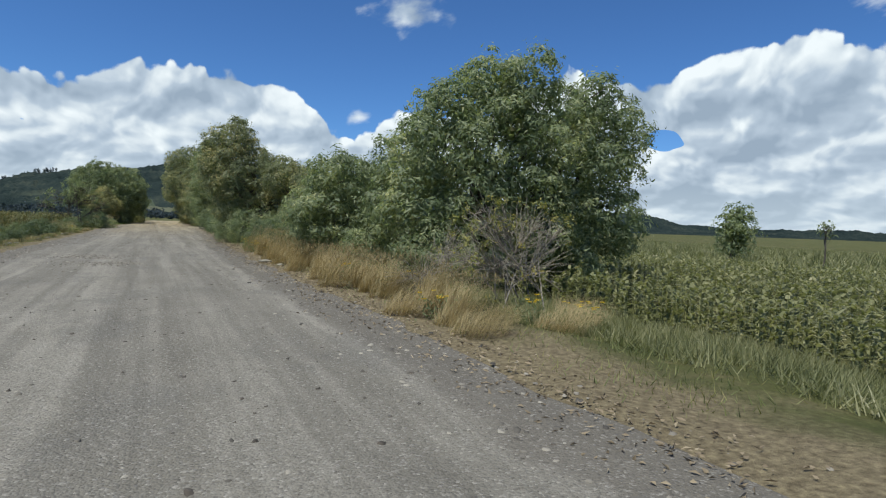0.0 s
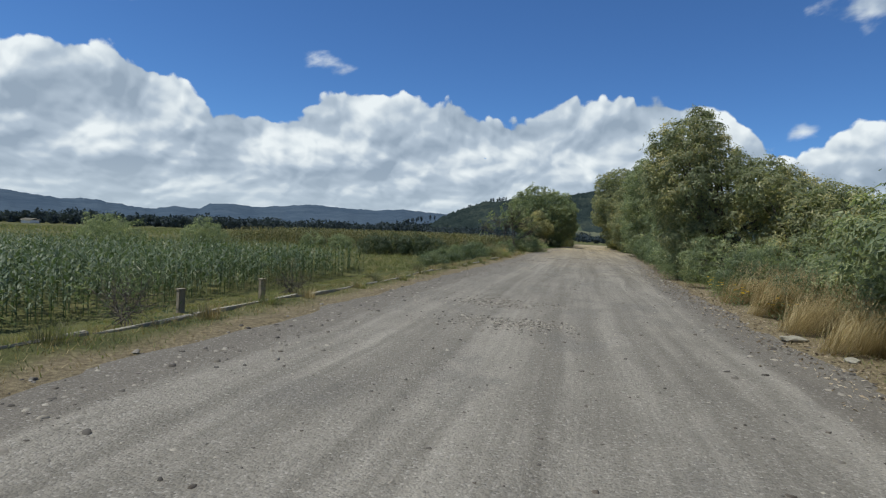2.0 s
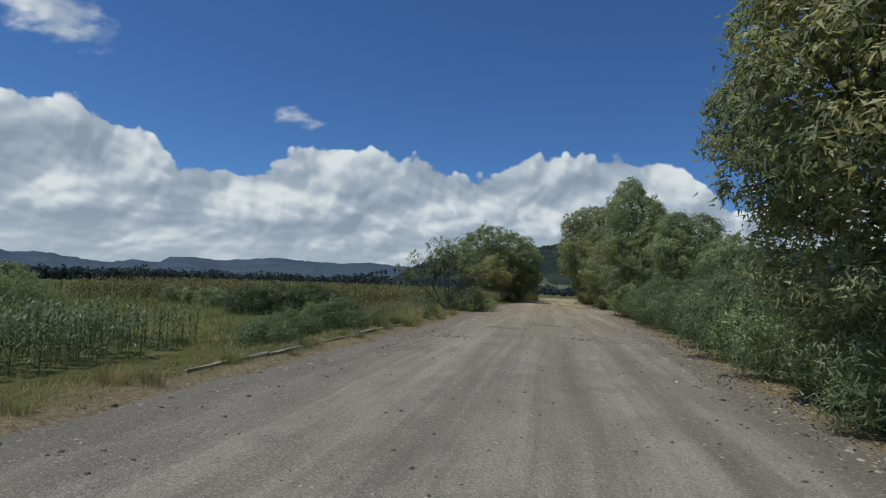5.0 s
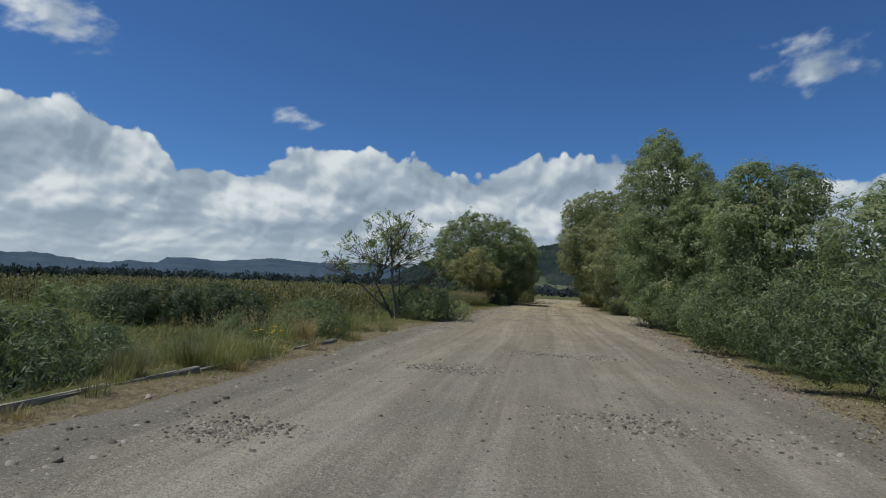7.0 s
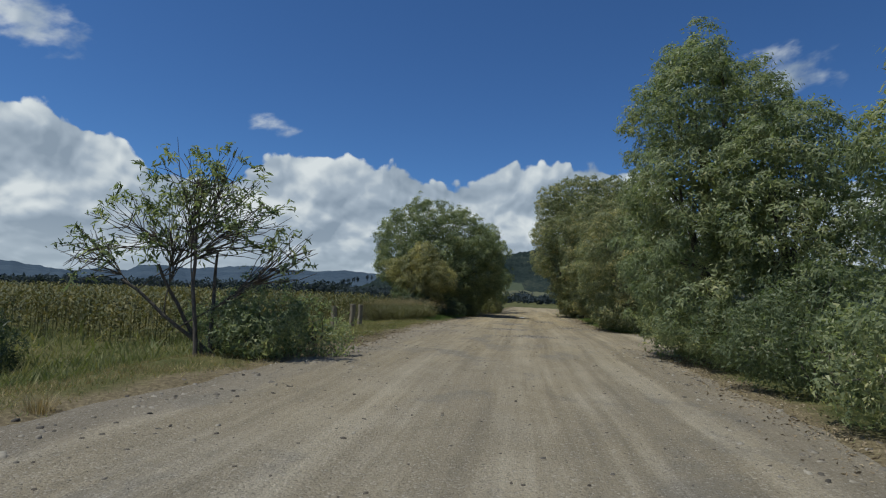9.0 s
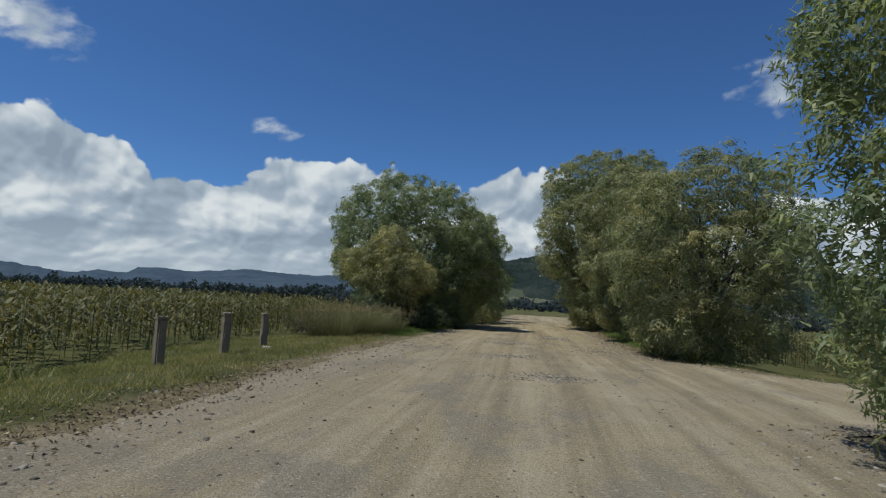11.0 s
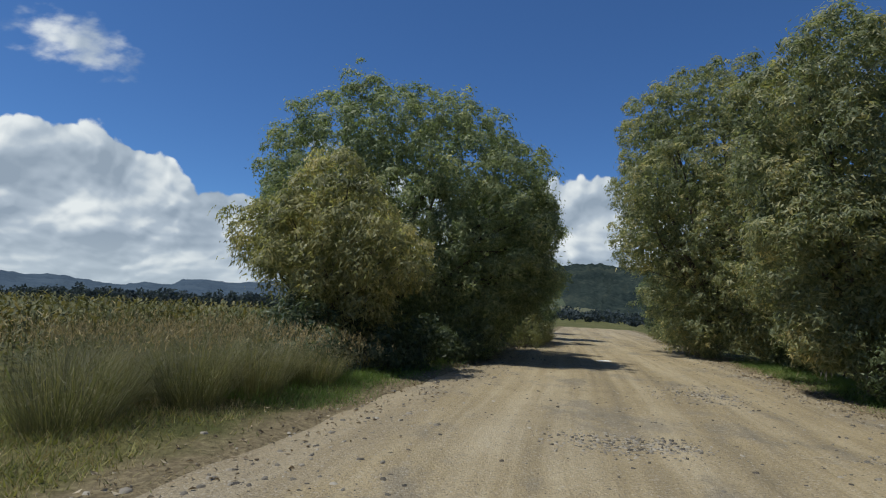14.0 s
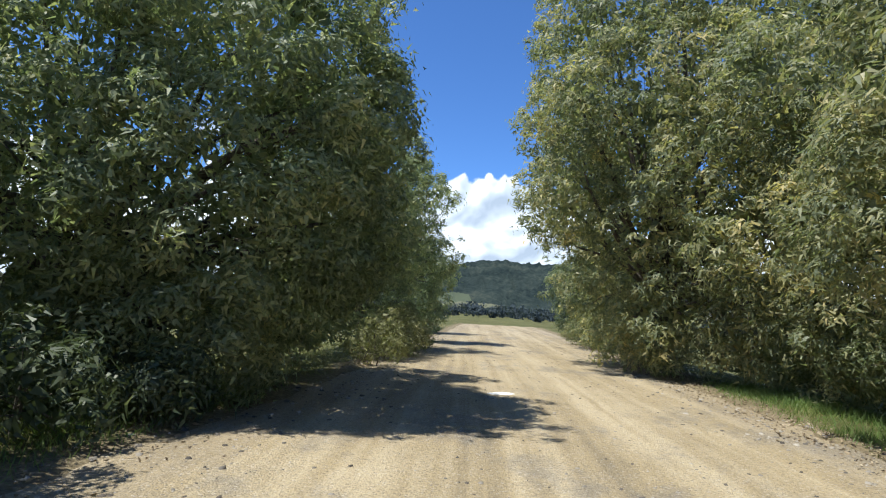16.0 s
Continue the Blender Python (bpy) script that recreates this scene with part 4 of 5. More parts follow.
tree("field_tree", (41, 32.3, -1.1), [(40.4, 32, 1.7, 1.4), (41.8, 32.4, 1.5, 1.3), (41, 32, 2.5, 1.1), (41, 32, 0.6, 1.4)],
     leaf_green, "lone round green tree in the crop field", trunks=2, girth=0.12, density=0.5, per=20, length=0.24, width=0.11)
tree("field_tree", (42.9, 26.3, -1.1), [(42.7, 26.2, 1.9, 0.55), (43.3, 26.4, 1.6, 0.45)],
     leaf_green, "thin half-bare field tree with few leaves", girth=0.07, density=0.5, per=8, length=0.2, width=0.09, twigs=40, core=0)
tree("dry_brush", (5.6, 8.9, -0.1), [(5.0, 8.9, 1.45, 0.42), (5.6, 8.9, 1.5, 0.45), (6.2, 9.0, 1.4, 0.45), (6.7, 9.1, 1.3, 0.4), (4.7, 8.9, 0.8, 0.6), (5.4, 8.8, 0.65, 0.8), (6.3, 9.0, 0.7, 0.8)],
     leaf_gold, "dry twiggy bush with pale bare stems and yellow tops", "bush", trunks=8, girth=0.016, density=0.5, per=13, length=0.06, width=0.03, clump=0.16, twigs=420, wood=pale_twig, core=0, spread=0.9)
tree("dry_brush", (4.5, 9.9, -0.05), [(4.4, 9.8, 0.5, 0.5), (4.9, 9.9, 0.75, 0.6), (4.0, 9.8, 0.35, 0.4), (5.2, 10.2, 0.9, 0.5)],
     leaf_weed, "low tangle of grey bare twigs on the dry verge", "bush", trunks=6, girth=0.014, density=0.12, per=8, length=0.06, width=0.02, clump=0.16, twigs=240, wood=pale_twig, core=0)

# ---- shrubs ----
S = "shrubs along the road"
SHRUB = "bushy grey-green shrub at the road's edge"
for x, y, r, h in ((4.6, 26.8, 0.9, 1.2), (4.4, 30.0, 1.1, 1.7), (5.8, 28.2, 1.1, 1.6), (4.2, 33.0, 1.0, 1.3), (4.4, 37.2, 1.2, 1.9), (4.5, 40.6, 1.2, 2.0), (5.0, 44.0, 1.2, 1.9),
                   (5.1, 47.0, 1.2, 1.9), (5.3, 50.0, 1.25, 1.9), (5.1, 53.2, 1.3, 2.0), (5.6, 56.4, 1.3, 2.0), (5.7, 59.6, 1.3, 2.1), (5.9, 62.6, 1.3, 2.2), (7.2, 92.4, 1.2, 2.6), (5.9, 86.0, 1.0, 1.6), (7.0, 94.6, 1.2, 2.0), (6.9, 96.8, 1.2, 2.2), (6.2, 83.4, 1.1, 1.6), (-4.8, 60.7, 1.0, 1.35), (-3.9, 61.5, 0.8, 1.1), (-5.6, 60.9, 0.8, 1.1)):
    dark = x < 0
    mixed = int(y * 10) % 3 == 0
    tree("shrub", (x, y, 0), [(x, y, h * 0.5, r * 0.8), (x - r * 0.5, y + 0.2, h * 0.4, r * 0.62), (x + r * 0.5, y - 0.2, h * 0.45, r * 0.66), (x, y, h - r * 0.45, r * 0.5), (x + 0.1, y - r * 0.5, h * 0.3, r * 0.55)],
         leaf_green if dark or mixed else leaf_sage, "dark green bush at the foot of the open tree" if dark else SHRUB, "shrub", trunks=3, girth=0.03, density=1.0, per=18, length=0.1 if y < 34 else 0.075, width=0.026 if y < 34 else 0.04, clump=0.24 if mixed else 0.2, droop=-0.3, group=S, twigs=20)
for x, y, r, h in ((-13.6, 62.4, 1.5, 1.35), (-15.4, 63.0, 1.6, 1.5), (-17.2, 62.6, 1.6, 1.5), (-19.0, 62.0, 1.5, 1.35), (-8.6, 43.6, 1.0, 1.0), (-37.4, 62.5, 2.2, 2.1), (-41, 54, 3.0, 2.1), (-44, 56, 2.2, 1.8), (-28, 68, 1.3, 1.0),
                   (-24, 66, 1.3, 1.0), (5.9, 112, 1.0, 1.1), (-6.3, 43.6, 0.9, 1.0), (-7.3, 44.7, 1.0, 1.1), (-6.5, 45.2, 0.7, 0.8), (-8.4, 45.0, 1.1, 1.1), (-5.6, 51.2, 0.8, 0.8), (-6.2, 52.0, 0.7, 0.75), (-7.6, 46.4, 0.9, 0.9), (-6.6, 49.4, 0.7, 0.7), (5.4, 20.6, 0.8, 1.0), (4.9, 22.8, 0.8, 1.0)):
    g = float(ground_height(x, y))
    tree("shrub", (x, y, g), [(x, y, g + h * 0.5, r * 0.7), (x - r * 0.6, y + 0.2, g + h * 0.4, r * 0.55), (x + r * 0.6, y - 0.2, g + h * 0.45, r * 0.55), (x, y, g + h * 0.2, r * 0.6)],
         leaf_sage if r < 1.2 else leaf_bush_and_shade if 1.4 < r < 1.7 else leaf_green, "low dark green bush in the meadow hedge" if 1.4 < r < 1.7 else "low rounded green shrub on the grassy land", "shrub", trunks=2, girth=0.03, density=1.0, per=17, length=0.08 if r < 1.2 else 0.12, width=0.028 if r < 1.2 else 0.045, clump=0.24, droop=-0.2, twigs=12)


for x, y, r, h in ((-2.2, 96.6, 0.6, 1.0), (-2.1, 98.0, 0.7, 1.3), (-2.0, 99.6, 0.75, 1.4), (-1.9, 101.4, 0.7, 1.3), (-1.8, 103.4, 0.7, 1.2), (5.4, 111.0, 0.9, 1.2)):
    tree("shrub", (x, y, float(ground_height(x, y))), [(x, y, h * 0.5, r * 0.8), (x - r * 0.5, y + 0.2, h * 0.4, r * 0.6), (x + r * 0.4, y - 0.2, h * 0.42, r * 0.6), (x, y, h - r * 0.4, r * 0.5)],
         leaf_young, "light yellow-green shrub in the sun at the road's edge", "shrub", trunks=3, girth=0.02, density=1.0, per=20, length=0.09, width=0.035, clump=0.2, droop=-0.2, group=S, twigs=14)
for x, y, r, h in ((5.7, 15.6, 0.9, 1.5), (6.3, 13.2, 0.9, 1.3), (5.3, 19.4, 0.9, 1.7), (5.6, 22.0, 0.9, 1.5), (6.0, 24.4, 1.0, 1.7)):
    tree("shrub", (x, y, float(ground_height(x, y))), [(x, y, h * 0.5, r * 0.8), (x - r * 0.5, y + 0.3, h * 0.4, r * 0.6), (x + r * 0.5, y - 0.2, h * 0.45, r * 0.6), (x, y, h - r * 0.45, r * 0.55)],
         leaf_green, "dense green undergrowth between the roadside trees", "shrub", trunks=3, girth=0.025, density=1.0, per=22, length=0.09, width=0.04, clump=0.22, group=S, twigs=14)
# Undergrowth: the shade under the tree is put into its dark leaf colour.
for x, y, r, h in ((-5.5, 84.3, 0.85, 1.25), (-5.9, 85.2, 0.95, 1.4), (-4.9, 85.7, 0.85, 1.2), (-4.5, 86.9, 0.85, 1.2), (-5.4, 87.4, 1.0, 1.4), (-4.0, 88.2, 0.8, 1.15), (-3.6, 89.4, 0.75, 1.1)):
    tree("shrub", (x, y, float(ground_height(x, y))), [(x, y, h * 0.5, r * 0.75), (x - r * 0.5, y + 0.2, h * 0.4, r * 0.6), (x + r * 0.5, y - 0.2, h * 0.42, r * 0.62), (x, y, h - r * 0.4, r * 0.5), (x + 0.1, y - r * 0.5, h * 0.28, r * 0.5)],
         leaf_bush_and_shade, "leafy undergrowth beneath the yellowish tree, shade painted into its dark leaves", "shrub", trunks=3, girth=0.02, density=1.0, per=18, length=0.09, width=0.04, clump=0.22, group=S, twigs=14)
for x, y, r, h, lab in ((-6.4, 21.0, 0.55, 0.62, "dark low bush of fine twigs behind the kerb"), (-5.95, 15.5, 0.6, 0.8, "open twiggy bush with few small leaves behind the kerb"), (-6.1, 12.3, 0.8, 1.1, "grey-brown bush of bare fine stems behind the kerb"), (-6.6, 13.6, 0.6, 0.7, "low green weed bush behind the kerb")):
    g = float(ground_height(x, y))
    tree("twiggy_bush", (x, y, g), [(x, y, g + h * 0.65, r * 0.7), (x - r * 0.5, y, g + h * 0.6, r * 0.55), (x + r * 0.5, y, g + h * 0.6, r * 0.55), (x, y, g + h * 0.3, r * 0.5)],
         leaf_weed if r != 0.6 else leaf_sage, lab, "bush", trunks=6, girth=0.012, density=0.9, per=14, length=0.07, width=0.02, clump=0.16, droop=-0.4, group=S, twigs=150, core=0)


for x, y, r, h in ((-6.9, 81.2, 0.8, 1.2), (-8.2, 82.6, 0.9, 1.2), (-5.7, 82.4, 0.6, 0.9), (-7.3, 84.2, 0.8, 1.2), (-9.2, 84.6, 0.9, 1.1)):
    g = float(ground_height(x, y))
    tree("tall_weed", (x, y, g), [(x, y, g + h * 0.6, r * 0.8), (x - r * 0.5, y, g + h * 0.5, r * 0.6), (x + r * 0.5, y, g + h * 0.5, r * 0.6), (x, y - r * 0.4, g + h * 0.3, r * 0.6)],
         leaf_weed, "tangle of tall brownish-green weeds at the corn's edge", "weeds", trunks=7, girth=0.01, density=1.0, per=20, length=0.1, width=0.022, clump=0.24, droop=-0.5, group="tall weeds", twigs=90, core=0)


# ---- crops and grass ----
def corn_field(name, mat, x0, x1, y0, y1, row, step, height, label, seed):
    r = np.random.default_rng(seed)
    xs = np.arange(x0, x1, row)
    P = []
    for x in xs:
        ys = np.arange(y0, y1, step)
        P.append(np.stack([x + r.normal(size=len(ys)) * 0.08, ys + r.normal(size=len(ys)) * 0.1, np.zeros(len(ys))], 1))
    P = np.concatenate(P)
    P = P[r.random(len(P)) > 0.12]
    P[:, 2] = ground_height(P[:, 0], P[:, 1])
    n = len(P)
    h = height * (0.8 + 0.35 * r.random(n))
    vs, fs, base = [], [], 0
    v, f = blades(P, h, np.full(n, 0.03), 0.06 * r.random(n))
    vs.append(v), fs.append(f)
    base = len(v)
    for j in range(12):
        foot = P + np.array((0, 0, 1)) * (h * (0.2 + 0.063 * j))[:, None]
        v, f = blades(foot, height * (0.075 + 0.06 * r.random(n)), np.full(n, 0.075), 1.1 + 1.5 * r.random(n))
        vs.append(v), fs.append(f + base)
        base += len(v)
    ob = new(name, mesh_of(name, np.concatenate(vs), np.concatenate(fs), mat))
    tagged(ob, label, "crop", kind="stuff")


corn_field("corn_crop", leaf_corn, -50, -16.0, 8, 52, 0.8, 0.33, 2.0, "green corn plants in rows beyond the verge", 3)
corn_field("ripe_corn_crop", leaf_ripe, -40, -9.8, 68, 100, 0.8, 0.32, 1.6, "ripening yellow-green corn plants in rows", 4)
corn_field("young_crop", leaf_young, 8.6, 25, 2, 28, 0.5, 0.25, 0.95, "leafy green crop plants beside the road trees", 5)

corn_field("field_crop", leaf_ripe, 13, 30, 78, 100, 0.8, 0.4, 1.5, "yellow-green crop behind the roadside trees", 6)


def grass(name, mat, n, x0, x1, y0, y1, height, label, seed, width=0.012, lean=0.9):
    r = np.random.default_rng(seed)
    x, y = r.uniform(x0, x1, n), r.uniform(y0, y1, n)
    l, e = edge(LEFT_EDGE, y), edge(RIGHT_EDGE, y)
    out = np.maximum(l - x, x - e)
    clump = np.sin(x * 2.3 + 1.7 * np.sin(y * 1.1)) * np.sin(y * 1.9 + 1.1 * np.sin(x * 1.7))
    ok = (out > 0.15 + 0.6 * r.random(n)) & (r.random(n) < (0.5 + 0.45 * clump) * np.clip(out / 1.4, 0.25, 1))
    x, y, out = x[ok], y[ok], out[ok]
    m = len(x)
    p = np.stack([x, y, ground_height(x, y)], 1)
    tall = height * (0.4 + 0.9 * r.random(m)) * np.clip(0.5 + out / 3, 0.5, 1)
    v, f = short_blades(p, tall, np.full(m, width) * (0.7 + 0.6 * r.random(m)), lean * (0.35 + r.random(m)))
    ob = new(name, mesh_of(name, v, f, mat))
    tagged(ob, label, "grass", kind="stuff")


grass("verge_grass", leaf_meadow, 300000, -9.5, -1.5, 5, 108, 0.09, "short mixed green and dry verge grass", 11, 0.01)
grass("verge_grass", leaf_meadow, 120000, 2.4, 8, 3, 100, 0.12, "short mixed green and dry verge grass", 12, 0.01)
grass("bank_grass", leaf_meadow, 110000, -17.5, -7.5, 8, 68, 0.12, "short yellow-green grass on the bank below the road", 15, 0.016)
grass("bank_grass", leaf_bank, 120000, -15.5, -5.6, 8, 50, 0.1, "short yellow-green grass strip between the kerb and the corn", 16, 0.016)
grass("bank_grass", leaf_bank, 60000, -9.8, -4.2, 60, 80, 0.12, "short yellow-green grass round the marker posts", 26, 0.014)
grass("lush_grass", leaf_lush, 45000, -5.6, -2.4, 81, 92, 0.2, "fresh green grass at the foot of the trees", 17, 0.009)
grass("lush_grass", leaf_lush, 60000, 4.3, 7.5, 79, 97, 0.22, "fresh green grass at the foot of the trees", 18, 0.009)
grass("dry_verge_grass", leaf_straw, 120000, -6.6, -3.2, 4, 82, 0.12, "thin dry yellow grass along the kerb", 19, 0.007)
grass("far_crop", leaf_young, 65000, 25, 110, -5, 110, 0.8, "pale green crop reaching far across the field", 24, 0.11)
grass("weed_strip", leaf_young, 40000, 5.2, 9.4, 2, 15, 0.3, "rough weeds between the verge and the crop", 25, 0.014)
grass("meadow", leaf_meadow, 60000, -60, -8, 50, 70, 0.4, "rough meadow of green and straw-coloured grass", 13, 0.035)
grass("far_meadow", leaf_meadow, 50000, -130, -10, 60, 200, 0.55, "tall straw-coloured grass far across the plain", 14, 0.09)


def tuft(name, x, y, h, n, mat, label, spread=0.25, lean=0.6, width=0.012, wind=(0.0, 0.0)):
    top = tagged(new(name), label, "grass", "grass tufts by the road")
    top.location = (x, y, float(ground_height(x, y)) - 0.02)
    a = rng.uniform(0, 2 * math.pi, n)
    q = spread * rng.random(n) ** 0.5
    foot = np.stack([np.cos(a) * q, np.sin(a) * q, np.zeros(n)], 1)
    d = unit(np.stack([np.cos(a) + wind[0], np.sin(a) + wind[1], np.zeros(n)], 1) + rng.normal(size=(n, 3)) * (0.4, 0.4, 0))
    v, f = blades(foot, h * (0.45 + 0.65 * rng.random(n)), np.full(n, width), lean * (0.2 + rng.random(n) * 0.9), d)
    tagged(part("leaf_blade", mesh_of("leaf_blade", v, f, mat), top), kind="stuff")
    if h > 0.6 and lean < 1.6:
        # loose seed heads on the tallest blades
        tips = v.reshape(-1, 5, 3)[:, 4]
        tips = tips[np.argsort(tips[:, 2])[-n // 8:]]
        at = np.repeat(tips, 5, 0) + rng.normal(size=(len(tips) * 5, 3)) * (0.02, 0.02, 0.05)
        hv, hf = slim_leaves(at, rng.normal(size=at.shape) * 0.4 + (0, 0, 1), np.full(len(at), 0.06), np.full(len(at), 0.012), rng.normal(size=at.shape))
        tagged(part("seed_head", mesh_of("seed_head", hv, hf, leaf_straw), top, "pale feathery seed heads"), kind="stuff")
    return top


for x, y, h in ((3.4, 8.3, 0.45), (3.3, 11.8, 0.6), (3.5, 13.6, 0.6), (3.4, 15.8, 0.7), (3.5, 18.2, 0.6), (3.5, 20.0, 0.7), (3.9, 21.0, 0.85), (3.6, 22.4, 0.9), (4.3, 23.0, 1.0), (3.6, 24.9, 0.95), (4.2, 25.3, 0.9), (4.6, 21.4, 0.8), (4.7, 24.0, 0.9),
                (3.7, 9.8, 0.5), (4.2, 12.6, 0.6), (4.3, 15.0, 0.7), (4.4, 19.2, 0.8), (-5.0, 44.1, 0.55), (-4.85, 43.8, 0.5), (-4.9, 45.3, 0.5), (-5.1, 50.1, 0.6), (-5.4, 50.6, 0.6), (-5.2, 52.0, 0.5), (-5.9, 12.0, 0.4), (-5.5, 47.4, 0.45), (-5.7, 24.8, 0.35), (-5.6, 29.3, 0.4), (3.6, 6.4, 0.3), (4.3, 7.2, 0.35), (5.0, 6.6, 0.35), (5.9, 7.4, 0.4), (4.2, 8.6, 0.4), (6.6, 8.2, 0.45), (7.2, 9.2, 0.5), (4.9, 11.4, 0.5), (5.6, 12.2, 0.5), (3.9, 10.9, 0.5)):
    if x < 0:
        tuft("grass_tuft", x - 0.15, y, h, 260, leaf_weed if y < 46 else leaf_straw, "small brownish grass tuft behind the kerb", 0.2, 0.7, 0.006)
    else:
        tuft("grass_tuft", x, y, h * 1.15, 480, leaf_straw, "dry golden grass tuft leaning at the road's edge", 0.36, 1.5, 0.005, (1.5, -0.5))
for i in range(34):
    y = 7.2 + i * 0.54 + 0.3 * math.sin(i * 4.1)
    tuft("grass_tuft", 3.55 + 0.5 * abs(math.sin(i * 2.7)) + 0.012 * y, y, 0.4 + 0.4 * abs(math.sin(i * 1.3)), 330, leaf_straw, "golden-brown dry grass tuft bent by the wind", 0.22, 1.3, 0.006, (1.3, -0.4))
for x, y, h in ((-6.1, 79.8, 1.2), (-5.6, 78.9, 1.2), (-5.3, 80.6, 1.25), (-6.6, 80.9, 1.2), (-5.0, 81.6, 1.1), (-6.0, 82.2, 1.2), (-5.4, 83.0, 1.1), (-6.6, 83.2, 1.1), (-7.4, 81.8, 1.2), (-4.8, 83.2, 0.9)):
    tuft("tall_grass_clump", x, y, h * 1.0, 900, leaf_weed, "tall brownish-green grass clump beside the corn", 0.38, 1.5, 0.005)
for x, y, h in ((-4.85, 45.6, 0.45), (-4.8, 47.0, 0.4), (-5.0, 46.3, 0.45), (-5.4, 46.6, 0.7), (-6.2, 47.8, 0.8), (-5.6, 49.0, 0.75), (-6.6, 50.4, 0.85), (-5.9, 51.6, 0.8), (-7.0, 52.4, 0.9), (-5.4, 53.4, 0.65), (-6.4, 54.2, 0.8), (-7.4, 48.6, 0.8), (-6.8, 45.4, 0.8), (-7.6, 54.6, 0.8)):
    tuft("tall_grass_clump", x, y, h, 420, leaf_meadow, "rough brownish grass clump on the bank", 0.5, 0.8, 0.007)


for i in range(46):
    y = 6 + i * 1.08 + 0.5 * math.sin(i * 3.7)
    tuft("kerb_grass", float(edge(KERB_LINE, y)) + 0.16 + 0.22 * math.sin(i * 2.3), y, 0.16 + 0.16 * abs(math.sin(i * 1.9)), 110, (leaf_straw, leaf_weed, leaf_meadow)[i % 3], "small dry grass tuft growing against the kerb", 0.14, 0.7, 0.006)


def flower_plant(x, y, h, n):
    top = tagged(new("wild_flower"), "small green weed with yellow flower heads", "flower", "yellow wild flowers")
    top.location = (x, y, float(ground_height(x, y)))
    c = np.stack([rng.normal(size=n * 14) * 0.14, rng.normal(size=n * 14) * 0.14, rng.random(n * 14) * h * 0.9], 1)
    v, f = leaves(c, rng.normal(size=c.shape) + (0, 0, 0.6), np.full(len(c), 0.09), np.full(len(c), 0.025))
    tagged(part("foliage", mesh_of("foliage", v, f, leaf_green), top), kind="stuff")
    for i in range(n):
        p = np.array((rng.normal() * 0.16, rng.normal() * 0.16, h * rng.uniform(0.75, 1.1)))
        a = np.linspace(0, 2 * math.pi, 8, endpoint=False)
        d = np.stack([np.cos(a), np.sin(a), np.full(8, 0.25)], 1)
        v, f = leaves(p + d * 0.022, d, np.full(8, 0.045), np.full(8, 0.022))
        part("flower_head", mesh_of("flower_head", v, f, petal), top)


for x, y in ((3.75, 27.7), (3.9, 28.3), (3.5, 24.2), (3.8, 22.0), (-4.9, 47.6), (3.6, 26.3), (3.7, 7.8), (5.2, 7.5), (6.4, 7.6), (4.4, 10.4), (4.1, 13.4), (6.9, 8.6)):
    flower_plant(x, y, 0.4, 7)


def agave(x, y, size):
    top = tagged(new("agave"), "large dark blue-green agave among the bushes", "agave")
    top.location = (x, y, float(ground_height(x, y)))
    for i in range(17):
        a = i * 2.4
        up = 0.35 + 0.9 * (i / 17)
        bm = bmesh.new()
        rings = []
        for j in range(9):
            s = j / 8
            w = size * 0.13 * (0.75 + 0.9 * s if s < 0.3 else 1.02 * (1 - ((s - 0.3) / 0.7) ** 1.7)) + 0.004
            r, z = size * s * math.cos(up) + 0.05, size * s * math.sin(up) + 0.12 * size * s * s
            rings.append([bm.verts.new((r, k * w, z + abs(k) * w * 0.45 - (0.02 if abs(k) < 1 else 0))) for k in (-1, -0.5, 0, 0.5, 1)] +
                         [bm.verts.new((r, k * w * 0.8, z - 0.05 * size * (1 - s) - 0.01)) for k in (0.7, 0, -0.7)])
        for p, q in zip(rings, rings[1:]):
            for k in range(8):
                bm.faces.new((p[k], p[(k + 1) % 8], q[(k + 1) % 8], q[k]))
        bm.faces.new(rings[-1])
        me = bpy.data.meshes.new("agave_leaf")
        bm.to_mesh(me)
        bm.free()
        me.materials.append(agave_mat)
        me.polygons.foreach_set("use_smooth", [True] * len(me.polygons))
        ob = part("agave_leaf", me, top)
        ob.matrix_local = pose(0, 0, 0, 0, 0, math.degrees(a))


agave(6.3, 25.2, 1.5)
agave(6.6, 22.6, 1.3)


def dry_litter(n, seed):
    r = np.random.default_rng(seed)
    y = r.uniform(2, 112, n)
    x = edge(RIGHT_EDGE, y) + r.normal(0.25, 0.35, n)
    z = np.maximum(road_height(np.minimum(x, edge(RIGHT_EDGE, y)), y), ground_height(x, y)) + 0.012
    w = r.normal(size=(n, 3)) * (1, 1, 0.25)
    v, f = leaves(np.stack([x, y, z], 1), w, 0.03 + 0.05 * r.random(n), 0.012 + 0.02 * r.random(n))
    tagged(new("leaf_litter", mesh_of("leaf_litter", v, f, leaf_litter_mat)), "dry brown fallen leaves along the road edge", "leaves", kind="stuff")


dry_litter(11000, 31)


